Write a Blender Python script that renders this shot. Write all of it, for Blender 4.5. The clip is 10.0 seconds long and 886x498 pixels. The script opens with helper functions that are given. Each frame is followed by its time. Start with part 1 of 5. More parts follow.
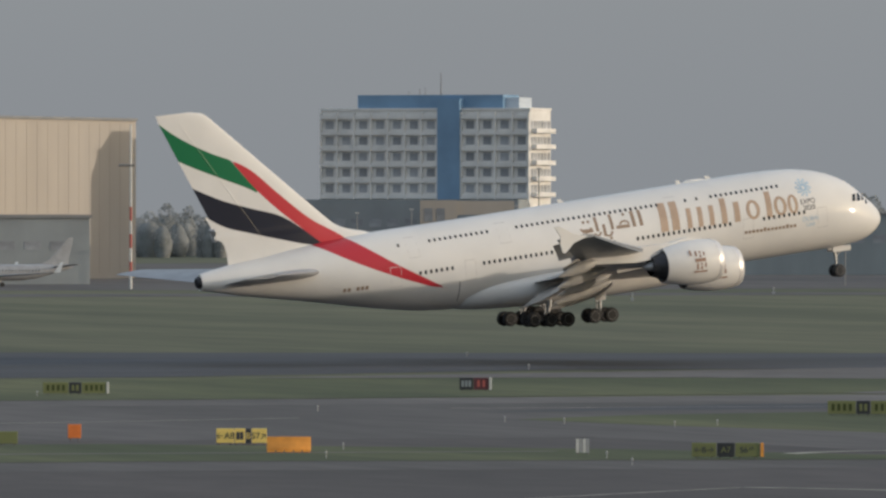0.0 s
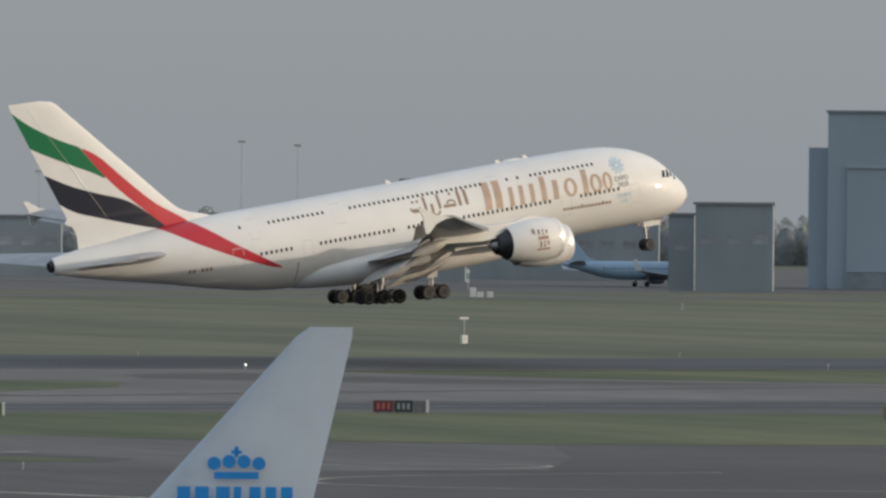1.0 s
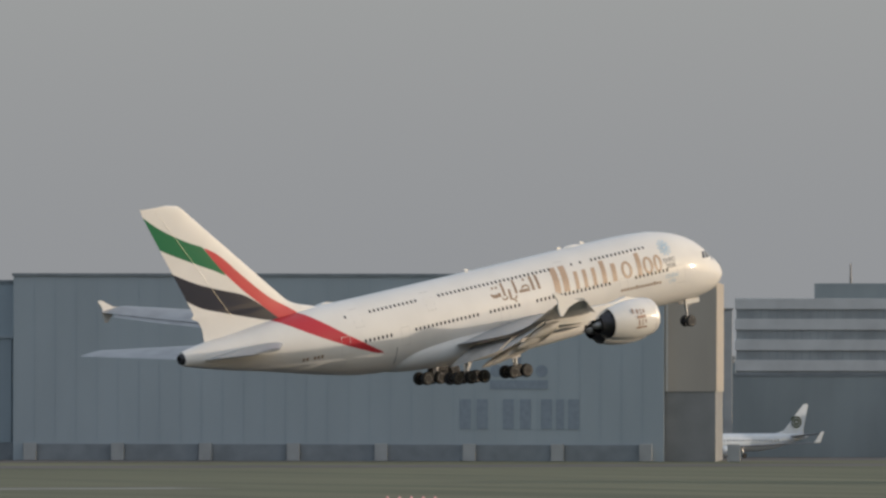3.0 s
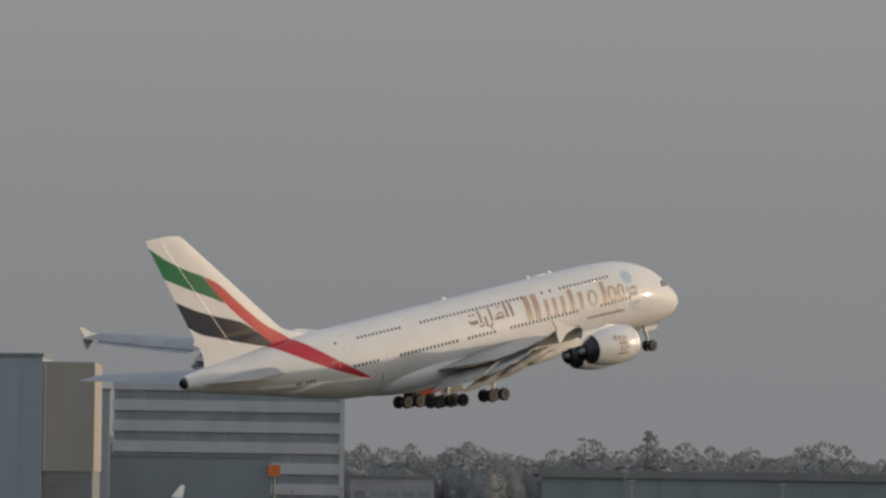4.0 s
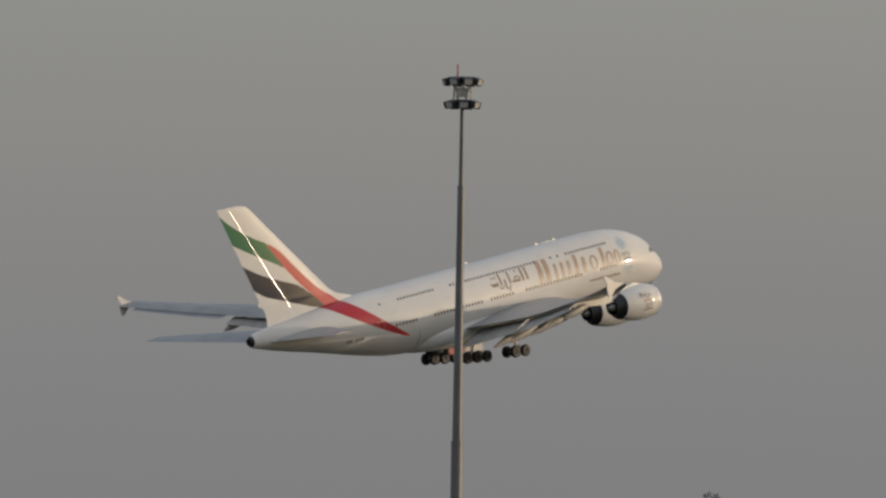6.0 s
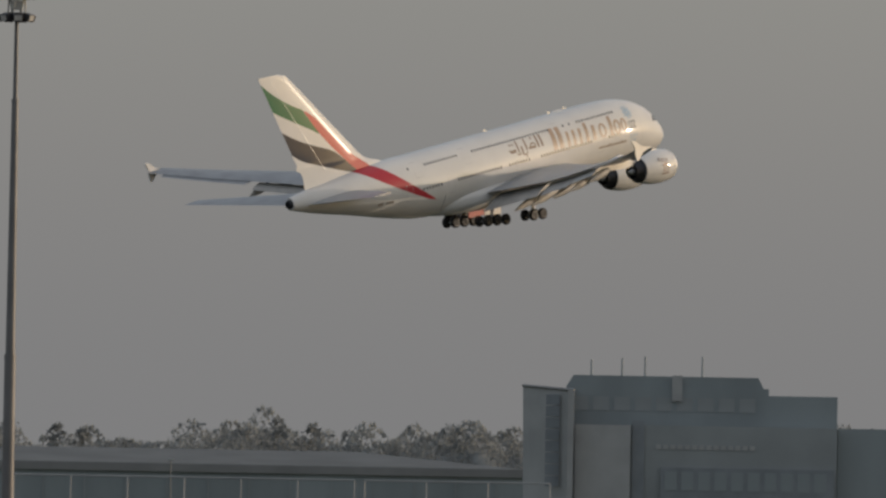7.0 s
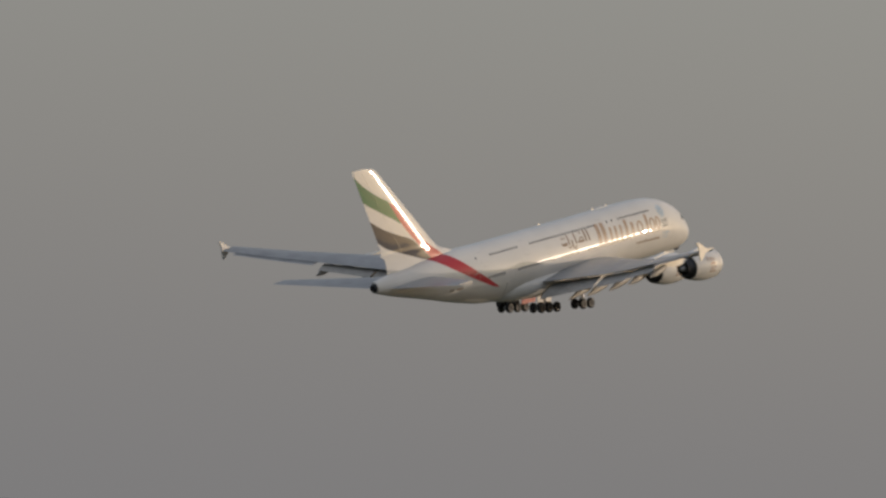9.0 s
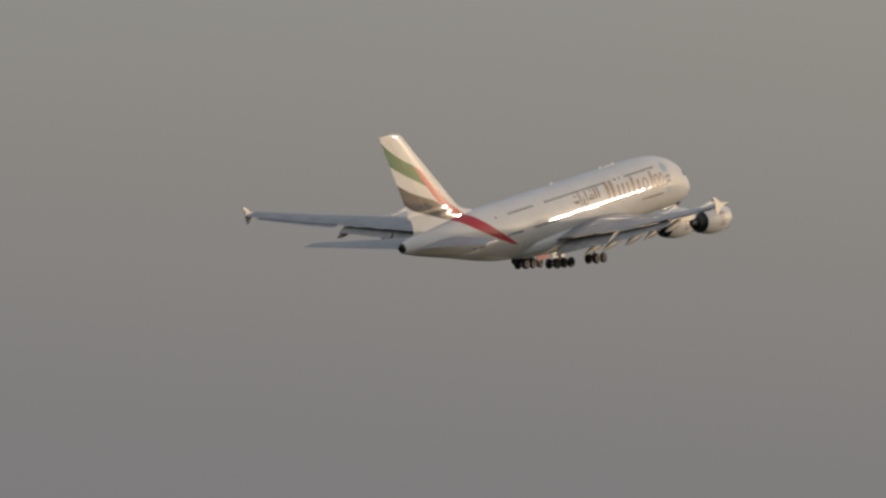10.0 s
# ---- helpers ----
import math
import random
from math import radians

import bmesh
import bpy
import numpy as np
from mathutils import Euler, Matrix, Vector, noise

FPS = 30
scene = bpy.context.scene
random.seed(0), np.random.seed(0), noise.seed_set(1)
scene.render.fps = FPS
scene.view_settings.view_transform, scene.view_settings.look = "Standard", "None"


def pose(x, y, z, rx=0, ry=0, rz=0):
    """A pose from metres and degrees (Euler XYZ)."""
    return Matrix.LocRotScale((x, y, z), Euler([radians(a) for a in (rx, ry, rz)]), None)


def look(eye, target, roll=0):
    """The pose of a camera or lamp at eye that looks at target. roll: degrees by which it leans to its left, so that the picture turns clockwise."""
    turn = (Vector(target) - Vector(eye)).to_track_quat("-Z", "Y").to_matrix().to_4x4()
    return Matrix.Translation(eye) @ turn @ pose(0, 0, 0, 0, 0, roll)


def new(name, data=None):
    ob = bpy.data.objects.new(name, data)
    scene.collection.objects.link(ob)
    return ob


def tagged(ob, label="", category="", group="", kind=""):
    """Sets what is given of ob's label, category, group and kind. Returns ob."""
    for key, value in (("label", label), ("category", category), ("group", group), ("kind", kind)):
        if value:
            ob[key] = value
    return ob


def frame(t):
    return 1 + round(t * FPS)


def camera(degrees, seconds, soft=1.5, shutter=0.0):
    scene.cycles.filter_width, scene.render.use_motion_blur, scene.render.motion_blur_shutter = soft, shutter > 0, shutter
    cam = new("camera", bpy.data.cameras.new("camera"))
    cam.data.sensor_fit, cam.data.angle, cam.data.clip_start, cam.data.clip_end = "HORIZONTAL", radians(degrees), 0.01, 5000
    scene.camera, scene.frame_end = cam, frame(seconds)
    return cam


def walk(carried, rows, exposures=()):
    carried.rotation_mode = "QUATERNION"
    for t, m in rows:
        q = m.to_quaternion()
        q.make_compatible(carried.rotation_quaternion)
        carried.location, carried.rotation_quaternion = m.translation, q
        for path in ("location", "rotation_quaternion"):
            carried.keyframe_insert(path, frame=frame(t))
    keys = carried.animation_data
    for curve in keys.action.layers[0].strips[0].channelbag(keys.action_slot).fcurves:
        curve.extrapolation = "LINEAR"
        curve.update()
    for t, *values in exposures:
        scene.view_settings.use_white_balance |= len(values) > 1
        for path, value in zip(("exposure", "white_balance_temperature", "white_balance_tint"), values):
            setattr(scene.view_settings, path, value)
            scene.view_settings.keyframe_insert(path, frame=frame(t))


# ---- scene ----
EYE = 14.3                                   # height of the viewing terrace rail above the ground


def aim(pan, tilt, roll):
    """Camera pose on the terrace: pan clockwise from +y, tilt above the horizon, roll clockwise of the picture, in degrees."""
    a, e = radians(pan), radians(tilt)
    way = Vector((math.sin(a) * math.cos(e), math.cos(a) * math.cos(e), math.sin(e)))
    return look((0, 0, EYE), Vector((0, 0, EYE)) + way, roll)


cam = camera(5.208, 10.0, soft=2.6)
walk(cam, [
    (0, aim(19.636, -0.231, 0.042)),
    (0.4, aim(21.032, -0.555, 0.433)),
    (0.5, aim(21.345, -0.525, 0.485)),
    (0.7, aim(22.467, -0.472, 0.344)),
    (1, aim(24.909, -0.199, 0.469)),
    (1.3, aim(26.575, -0.030, 0.246)),
    (1.5, aim(27.205, 0.012, 0.249)),
    (1.6, aim(27.267, 0.025, 0.301)),
    (2, aim(28.383, 0.087, 0.193)),
    (2.5, aim(29.907, 0.281, 0.091)),
    (2.7, aim(30.938, 0.608, 0.106)),
    (3.8, aim(34.764, 1.034, 0.470)),
    (4, aim(35.767, 1.331, 0.862)),
    (4.2, aim(36.310, 1.431, 1.584)),
    (4.5, aim(36.685, 1.087, 1.768)),
    (5, aim(38.630, 1.237, 1.574)),
    (5.2, aim(39.294, 1.461, 1.988)),
    (6.3, aim(42.250, 1.892, 0.825)),
    (6.5, aim(42.587, 1.908, 1.220)),
    (6.9, aim(44.078, 1.419, 1.121)),
    (7, aim(44.297, 1.389, 1.042)),
    (7.2, aim(44.675, 1.568, 1.057)),
    (7.5, aim(45.649, 2.039, 1.454)),
    (8, aim(47.024, 2.388, 2.742)),
    (8.5, aim(47.606, 2.445, 3.659)),
    (9, aim(48.468, 2.299, 3.812)),
    (9.5, aim(49.437, 2.238, 2.990)),
    (10, aim(50.340, 2.059, 2.390)),
], exposures=[
    (0, 0.36, 5950, 7), (0.5, 0.48, 5930, 7), (1, 0.53, 5930, 7), (1.6, 0.55, 5980, 7), (2.5, 0.54, 6100, 8), (4.5, 0.04, 6250, 10), (7, -0.02, 6400, 10), (8.5, -0.11, 6400, 11), (10, -0.11, 6480, 12),
])

# ---- light: hazy evening sky and a low sun ----
SUN_AZ, SUN_EL = 120.7, 8.0
world = bpy.data.worlds.new("world")
scene.world = world
world.use_nodes = True
wt = world.node_tree
wt.nodes.clear()
sky = wt.nodes.new("ShaderNodeTexSky")
sky.sky_type = "NISHITA"
sky.sun_disc = False
sky.sun_elevation, sky.sun_rotation = radians(SUN_EL), radians(SUN_AZ)
sky.air_density, sky.dust_density, sky.ozone_density = 1.0, 5.0, 1.5
scaled = wt.nodes.new("ShaderNodeVectorMath")
scaled.operation = "SCALE"
scaled.inputs["Scale"].default_value = 0.085
haze = wt.nodes.new("ShaderNodeMixRGB")
haze.blend_type = "ADD"
haze.inputs["Fac"].default_value = 1.0
# veiled sky: it brightens from the horizon to the zenith, as a hazy sky does
way = wt.nodes.new("ShaderNodeTexCoord")
updown = wt.nodes.new("ShaderNodeSeparateXYZ")
rise = wt.nodes.new("ShaderNodeMapRange")
veil = wt.nodes.new("ShaderNodeMixRGB")
veil.inputs["Color1"].default_value = (0.204, 0.204, 0.206, 1)
veil.inputs["Color2"].default_value = (0.40, 0.41, 0.43, 1)
wt.links.new(way.outputs["Generated"], updown.inputs[0])
wt.links.new(updown.outputs["Z"], rise.inputs["Value"])
wt.links.new(rise.outputs[0], veil.inputs["Fac"])
wt.links.new(veil.outputs[0], haze.inputs["Color2"])
back = wt.nodes.new("ShaderNodeBackground")
wout = wt.nodes.new("ShaderNodeOutputWorld")
wt.links.new(sky.outputs[0], scaled.inputs[0])
wt.links.new(scaled.outputs[0], haze.inputs["Color1"])
wt.links.new(haze.outputs[0], back.inputs["Color"])
wt.links.new(back.outputs[0], wout.inputs["Surface"])
sun = new("sun", bpy.data.lights.new("sun", "SUN"))
sun.data.energy, sun.data.angle, sun.data.color = 1.5, radians(0.6), (1.0, 0.81, 0.63)
sa, se = radians(SUN_AZ), radians(SUN_EL)
sun.matrix_world = look((0, 0, 0), (-math.sin(sa) * math.cos(se), -math.cos(sa) * math.cos(se), -math.sin(se)))


# ---- materials ----
def material(name, colour, rough=0.6, metal=0.0, vary=0.12, size=1.0, bump=0.0, grain=0.0, coat=0.0, stretch=(1, 1, 1), tint=None, spread=0.0):
    """A surface with stains at one scale and grain at a finer one. vary: strength, size: metres, tint: second colour of the stains."""
    m = bpy.data.materials.new(name)
    m.use_nodes = True
    nt = m.node_tree
    b = nt.nodes["Principled BSDF"]
    b.inputs["Roughness"].default_value, b.inputs["Metallic"].default_value = rough, metal
    b.inputs["Coat Weight"].default_value = coat
    b.inputs["Coat Roughness"].default_value = 0.07
    if coat:
        b.inputs["Specular IOR Level"].default_value = 0.15
    co = nt.nodes.new("ShaderNodeTexCoord")
    mp = nt.nodes.new("ShaderNodeMapping")
    mp.inputs["Scale"].default_value = stretch
    nt.links.new(co.outputs["Object"], mp.inputs["Vector"])
    n1, n2 = nt.nodes.new("ShaderNodeTexNoise"), nt.nodes.new("ShaderNodeTexNoise")
    n1.inputs["Scale"].default_value, n1.inputs["Detail"].default_value = 1 / size, 5
    n2.inputs["Scale"].default_value, n2.inputs["Detail"].default_value = 9 / size, 3
    for n in (n1, n2):
        nt.links.new(mp.outputs[0], n.inputs["Vector"])
    mix = nt.nodes.new("ShaderNodeMixRGB")
    mix.inputs["Color1"].default_value = (*[c * (1 - vary) for c in colour], 1)
    mix.inputs["Color2"].default_value = (*(tint or [min(1, c * (1 + vary)) for c in colour]), 1)
    ramp = nt.nodes.new("ShaderNodeMapRange")
    ramp.inputs["From Min"].default_value, ramp.inputs["From Max"].default_value = 0.35, 0.65
    nt.links.new(n1.outputs["Fac"], ramp.inputs["Value"])
    nt.links.new(ramp.outputs[0], mix.inputs["Fac"])
    last = mix.outputs[0]
    if grain:
        g = nt.nodes.new("ShaderNodeMixRGB")
        g.blend_type = "OVERLAY"
        g.inputs["Fac"].default_value = grain
        nt.links.new(last, g.inputs["Color1"])
        nt.links.new(n2.outputs["Fac"], g.inputs["Color2"])
        last = g.outputs[0]
    if spread:
        info = nt.nodes.new("ShaderNodeObjectInfo")
        hsv = nt.nodes.new("ShaderNodeHueSaturation")
        mr = nt.nodes.new("ShaderNodeMapRange")
        mr.inputs["To Min"].default_value, mr.inputs["To Max"].default_value = 1 - spread, 1 + spread
        nt.links.new(info.outputs["Random"], mr.inputs["Value"])
        nt.links.new(mr.outputs[0], hsv.inputs["Value"])
        nt.links.new(last, hsv.inputs["Color"])
        last = hsv.outputs[0]
    nt.links.new(last, b.inputs["Base Color"])
    if bump:
        bp = nt.nodes.new("ShaderNodeBump")
        bp.inputs["Strength"].default_value = bump
        nt.links.new(n2.outputs["Fac"], bp.inputs["Height"])
        nt.links.new(bp.outputs[0], b.inputs["Normal"])
    return m


WHITE = (0.69, 0.67, 0.635)


def livery(name, bands):
    """White airliner paint with bands of other colours, bounded by the mesh's own edge-distance attributes."""
    m = material(name, WHITE, 0.5, vary=0.03, size=3.0, coat=0.45)
    nt = m.node_tree
    b = nt.nodes["Principled BSDF"]
    last = b.inputs["Base Color"].links[0].from_socket
    for attr, colour in bands:
        a = nt.nodes.new("ShaderNodeAttribute")
        a.attribute_name = attr
        r = nt.nodes.new("ShaderNodeMapRange")
        r.inputs["From Min"].default_value, r.inputs["From Max"].default_value = -0.02, 0.02
        nt.links.new(a.outputs["Fac"], r.inputs["Value"])
        x = nt.nodes.new("ShaderNodeMixRGB")
        x.inputs["Color2"].default_value = (*colour, 1)
        nt.links.new(r.outputs[0], x.inputs["Fac"])
        nt.links.new(last, x.inputs["Color1"])
        last = x.outputs[0]
    nt.links.new(last, b.inputs["Base Color"])
    return m


RED, GREEN, NAVY = (0.46, 0.030, 0.042), (0.012, 0.14, 0.055), (0.014, 0.016, 0.028)
M = dict(
    fuse=livery("fuselage_paint", [("red", RED)]),
    fin=livery("fin_paint", [("green", GREEN), ("navy", NAVY), ("red", RED)]),
    hinge=livery("rudder_hinge_paint", [("green", GREEN), ("navy", NAVY), ("red", RED)]),
    white=material("white_paint", WHITE, 0.5, vary=0.04, size=2.0, coat=0.6),
    grey=material("wing_grey_paint", (0.285, 0.294, 0.306), 0.38, vary=0.1, size=2.0, coat=0.15),
    flapgrey=material("flap_grey_paint", (0.36, 0.345, 0.32), 0.45, vary=0.14, size=1.2),
    lip=material("inlet_lip_metal", (0.72, 0.70, 0.67), 0.42, metal=0.35, vary=0.04),
    nozzle=material("engine_nozzle_metal", (0.045, 0.045, 0.05), 0.45, metal=0.6, vary=0.2, size=0.4),
    gold=material("gold_paint", (0.414, 0.302, 0.216), 0.42, vary=0.06, size=1.0),
    bronze=material("bronze_paint", (0.27, 0.19, 0.13), 0.45, vary=0.06),
    glass=material("cabin_window_glass", (0.02, 0.022, 0.025), 0.12, vary=0.1),
    line=material("panel_seam_grey", (0.50, 0.48, 0.46), 0.5, vary=0.1),
    emblemred=material("emblem_brown_paint", (0.27, 0.16, 0.11), 0.45, vary=0.06),
    emblemblue=material("emblem_blue_paint", (0.36, 0.5, 0.62), 0.45, vary=0.06),
    ink=material("dark_lettering", (0.05, 0.05, 0.06), 0.5, vary=0.1),
    tyre=material("tyre_rubber", (0.022, 0.022, 0.023), 0.75, vary=0.25, size=0.3, bump=0.1),
    rim=material("wheel_rim_paint", (0.22, 0.22, 0.22), 0.4, metal=0.4, vary=0.2, size=0.2),
    strut=material("gear_strut_steel", (0.40, 0.40, 0.40), 0.35, metal=0.5, vary=0.2, size=0.3),
    baydoor=material("gear_bay_red", (0.5, 0.085, 0.06), 0.5, vary=0.12, size=0.5),
    tarmac=material("runway_asphalt", (0.034, 0.037, 0.044), 0.85, vary=0.28, size=26, grain=0.5, stretch=(0.2, 1, 1)),
    asphalt=material("taxiway_asphalt", (0.076, 0.069, 0.064), 0.88, vary=0.24, size=24, grain=0.5, stretch=(1.2, 0.2, 1)),
    apron=material("apron_asphalt", (0.049, 0.041, 0.038), 0.85, vary=0.22, size=22, grain=0.5, stretch=(0.8, 0.3, 1)),
    concrete=material("taxiway_concrete", (0.102, 0.092, 0.084), 0.85, vary=0.26, size=20, grain=0.5, stretch=(0.8, 0.3, 1)),
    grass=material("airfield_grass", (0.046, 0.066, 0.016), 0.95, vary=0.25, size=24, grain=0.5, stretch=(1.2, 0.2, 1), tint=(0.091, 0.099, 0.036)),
    # paler than the near grass: distance haze is mixed into this colour
    hazedgrass=material("hazed_airfield_grass", (0.078, 0.089, 0.039), 0.95, vary=0.25, size=70, grain=0.6, stretch=(2.4, 0.2, 1), tint=(0.109, 0.110, 0.057)),
    servicepale=material("service_road_concrete", (0.19, 0.185, 0.17), 0.8, vary=0.25, size=9, grain=0.4),
    paintline=material("taxi_line_paint", (0.34, 0.32, 0.26), 0.7, vary=0.3, size=3),
    steelblue=material("hangar_blue_cladding", (0.302, 0.356, 0.392), 0.6, vary=0.06, size=12, stretch=(1, 1, 0.3)),
    steelblue2=material("hangar_grey_blue_cladding", (0.338, 0.382, 0.410), 0.6, vary=0.05, size=12, stretch=(1, 1, 0.3)),
    steeldark=material("hangar_base_dark", (0.216, 0.236, 0.252), 0.7, vary=0.12, size=4),
    beige=material("hangar_beige_cladding", (0.38, 0.34, 0.29), 0.6, vary=0.05, size=10, stretch=(1, 1, 0.3)),
    hotelwall=material("hotel_white_concrete", (0.68, 0.665, 0.63), 0.8, vary=0.08, size=5, grain=0.2),
    hotelblue=material("hotel_blue_panel", (0.17, 0.28, 0.41), 0.5, vary=0.08, size=4),
    # light for glass: haze over the far windows is put into the colour
    pane=material("hazed_window_glass", (0.28, 0.29, 0.305), 0.3, vary=0.2, size=2, spread=0.25),
    bluelogo=material("hangar_logo_blue", (0.24, 0.28, 0.325), 0.6, vary=0.08),
    skyblue=material("tail_logo_blue", (0.02, 0.22, 0.56), 0.4, vary=0.04),
    tailwhite=material("parked_tail_white", (0.50, 0.55, 0.60), 0.4, vary=0.04, size=1.5, coat=0.2),
    # blue paled and dulled, with the haze over far aircraft in it
    planeblue=material("hazed_fuselage_blue", (0.24, 0.35, 0.46), 0.4, vary=0.06, size=3),
    officedark=material("office_dark_glazing", (0.30, 0.315, 0.32), 0.35, vary=0.15, size=6),
    officewhite=material("office_white_band", (0.527, 0.527, 0.518), 0.7, vary=0.08, size=6),
    slate=material("dark_hall_cladding", (0.243, 0.275, 0.283), 0.6, vary=0.1, size=9, stretch=(1, 1, 0.3)),
    slate2=material("terminal_grey_cladding", (0.265, 0.285, 0.288), 0.55, vary=0.1, size=9),
    palewall=material("pale_service_wall", (0.357, 0.361, 0.357), 0.7, vary=0.1, size=5),
    roofdark=material("roof_sheet_grey", (0.105, 0.11, 0.108), 0.7, vary=0.15, size=8),
    roofgrey=material("hall_roof_edge", (0.22, 0.22, 0.217), 0.7, vary=0.1, size=6),
    # tree materials kept pale grey: haze over the far woods is in the colour
    wood=material("hazed_wood_twigs", (0.30, 0.31, 0.305), 0.95, vary=0.18, size=9, spread=0.12),
    treecore=material("hazed_tree_core", (0.23, 0.238, 0.234), 0.95, vary=0.2, size=3),
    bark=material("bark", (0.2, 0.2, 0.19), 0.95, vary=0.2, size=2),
    yellow=material("sign_yellow", (0.8, 0.6, 0.16), 0.5, vary=0.05),
    olive=material("sign_yellow_faded", (0.170, 0.185, 0.072), 0.6, vary=0.06),
    black=material("sign_black", (0.03, 0.032, 0.035), 0.5, vary=0.1),
    signred=material("sign_red", (0.10, 0.030, 0.036), 0.5, vary=0.06),
    orange=material("barrier_orange", (0.80, 0.33, 0.045), 0.5, vary=0.08, size=0.6),
    darkorange=material("board_orange", (0.75, 0.20, 0.035), 0.5, vary=0.08, size=0.6),
    postwhite=material("post_white", (0.62, 0.61, 0.57), 0.6, vary=0.08, size=0.4),
    steel=material("mast_galvanised_steel", (0.17, 0.165, 0.16), 0.5, metal=0.3, vary=0.15, size=2),
    lampblack=material("lamp_housing_black", (0.035, 0.035, 0.037), 0.5, vary=0.1, size=0.5),
    lampglass=material("lamp_glass", (0.55, 0.53, 0.48), 0.15, vary=0.1),
    redwhite=material("mast_red_band", (0.40, 0.10, 0.08), 0.6, vary=0.1),
)
M["hinge"].node_tree.nodes["Principled BSDF"].inputs["Coat Weight"].default_value = 1.0
M["hinge"].node_tree.nodes["Principled BSDF"].inputs["Coat Roughness"].default_value = 0.09
# fine twigs take light from both sides alike
twig = M["wood"].node_tree
through_light, both = twig.nodes.new("ShaderNodeBsdfTranslucent"), twig.nodes.new("ShaderNodeMixShader")
solid_twig = twig.nodes["Principled BSDF"]
solid_twig.inputs["Specular IOR Level"].default_value = 0.0
twig.links.new(solid_twig.inputs["Base Color"].links[0].from_socket, through_light.inputs["Color"])
twig.links.new(solid_twig.outputs[0], both.inputs[1])
twig.links.new(through_light.outputs[0], both.inputs[2])
twig.links.new(both.outputs[0], twig.nodes["Material Output"].inputs["Surface"])
M["treecore"].node_tree.nodes["Principled BSDF"].inputs["Specular IOR Level"].default_value = 0.0
for nm, strength, col in (("lamp_red_glow", 0.22, (1, 0.16, 0.1)), ("lamp_white_glow", 1.6, (1, 0.95, 0.8))):
    g = material(nm, (0.3, 0.3, 0.3))
    g.node_tree.nodes["Principled BSDF"].inputs["Emission Color"].default_value = (*col, 1)
    g.node_tree.nodes["Principled BSDF"].inputs["Emission Strength"].default_value = strength
    M[nm] = g


# ---- mesh helpers ----
def obj(name, bm, mats, parent=None, label="", smooth=None):
    me = bpy.data.meshes.new(name)
    bm.normal_update()
    if smooth is not None:
        for f in bm.faces:
            f.smooth = True
        for e in bm.edges:
            e.smooth = not (len(e.link_faces) == 2 and e.calc_face_angle(0) > radians(smooth))
    bm.to_mesh(me)
    bm.free()
    for m in (mats if isinstance(mats, (list, tuple)) else [mats]):
        me.materials.append(m)
    ob = new(name, me)
    if parent:
        ob.parent = parent
    if label:
        ob["label"] = label
    return ob


def part(name, bm, mat, parent, label="", smooth=None):
    return obj(name, bm, mat, parent, label, smooth)


def empty(name, m, label, category, group=""):
    e = new(name)
    e.matrix_world = m
    e.empty_display_size = 0.5
    return tagged(e, label, category, group)


def box(x0, x1, y0, y1, z0, z1, bevel=0.0, bm=None, mat=0):
    bm = bm or bmesh.new()
    r = bmesh.ops.create_cube(bm, size=1.0)
    vs = r["verts"]
    for v in vs:
        v.co = Vector(((x0 + x1) / 2 + v.co.x * (x1 - x0), (y0 + y1) / 2 + v.co.y * (y1 - y0), (z0 + z1) / 2 + v.co.z * (z1 - z0)))
    fs = {f for v in vs for f in v.link_faces}
    for f in fs:
        f.material_index = mat
    if bevel:
        bmesh.ops.bevel(bm, geom=list({e for f in fs for e in f.edges}), offset=bevel, segments=2, affect="EDGES", profile=0.5)
    return bm


def rod(a, b, r0, r1=None, n=12, bm=None, cap=True):
    """A tapered round bar from a to b."""
    bm = bm or bmesh.new()
    a, b = Vector(a), Vector(b)
    q = (b - a).to_track_quat("Z", "Y").to_matrix()
    rings = []
    for c, r in ((a, r0), (b, r0 if r1 is None else r1)):
        rings.append([bm.verts.new(c + q @ Vector((r * math.cos(k * math.tau / n), r * math.sin(k * math.tau / n), 0))) for k in range(n)])
    for k in range(n):
        bm.faces.new((rings[0][k], rings[0][(k + 1) % n], rings[1][(k + 1) % n], rings[1][k]))
    if cap:
        bm.faces.new(rings[0][::-1])
        bm.faces.new(rings[1])
    return bm


def loft(rings, closed_ends=True, bm=None):
    """Skin over rings of equal point counts."""
    bm = bm or bmesh.new()
    vs = [[bm.verts.new(p) for p in ring] for ring in rings]
    n = len(vs[0])
    for a, b in zip(vs, vs[1:]):
        for k in range(n):
            bm.faces.new((a[k], a[(k + 1) % n], b[(k + 1) % n], b[k]))
    if closed_ends:
        bm.faces.new(vs[0][::-1])
        bm.faces.new(vs[-1])
    bmesh.ops.recalc_face_normals(bm, faces=bm.faces[:])
    return bm


def turned(profile, axis="x", n=32, bm=None):
    """A body of revolution: profile of (along, radius)."""
    rings = []
    for s, r in profile:
        ring = []
        for k in range(n):
            c, d = r * math.cos(k * math.tau / n), r * math.sin(k * math.tau / n)
            ring.append((s, c, d) if axis == "x" else (c, s, d) if axis == "y" else (c, d, s))
        rings.append(ring)
    return loft(rings, True, bm)


def lerp(table, u):
    """Rows (u, a, b, ...) interpolated smoothly (monotone in pieces) at u."""
    if u <= table[0][0]:
        return table[0][1:]
    for r0, r1 in zip(table, table[1:]):
        if u <= r1[0]:
            s = (u - r0[0]) / (r1[0] - r0[0])
            return [a + (b - a) * s for a, b in zip(r0[1:], r1[1:])]
    return table[-1][1:]


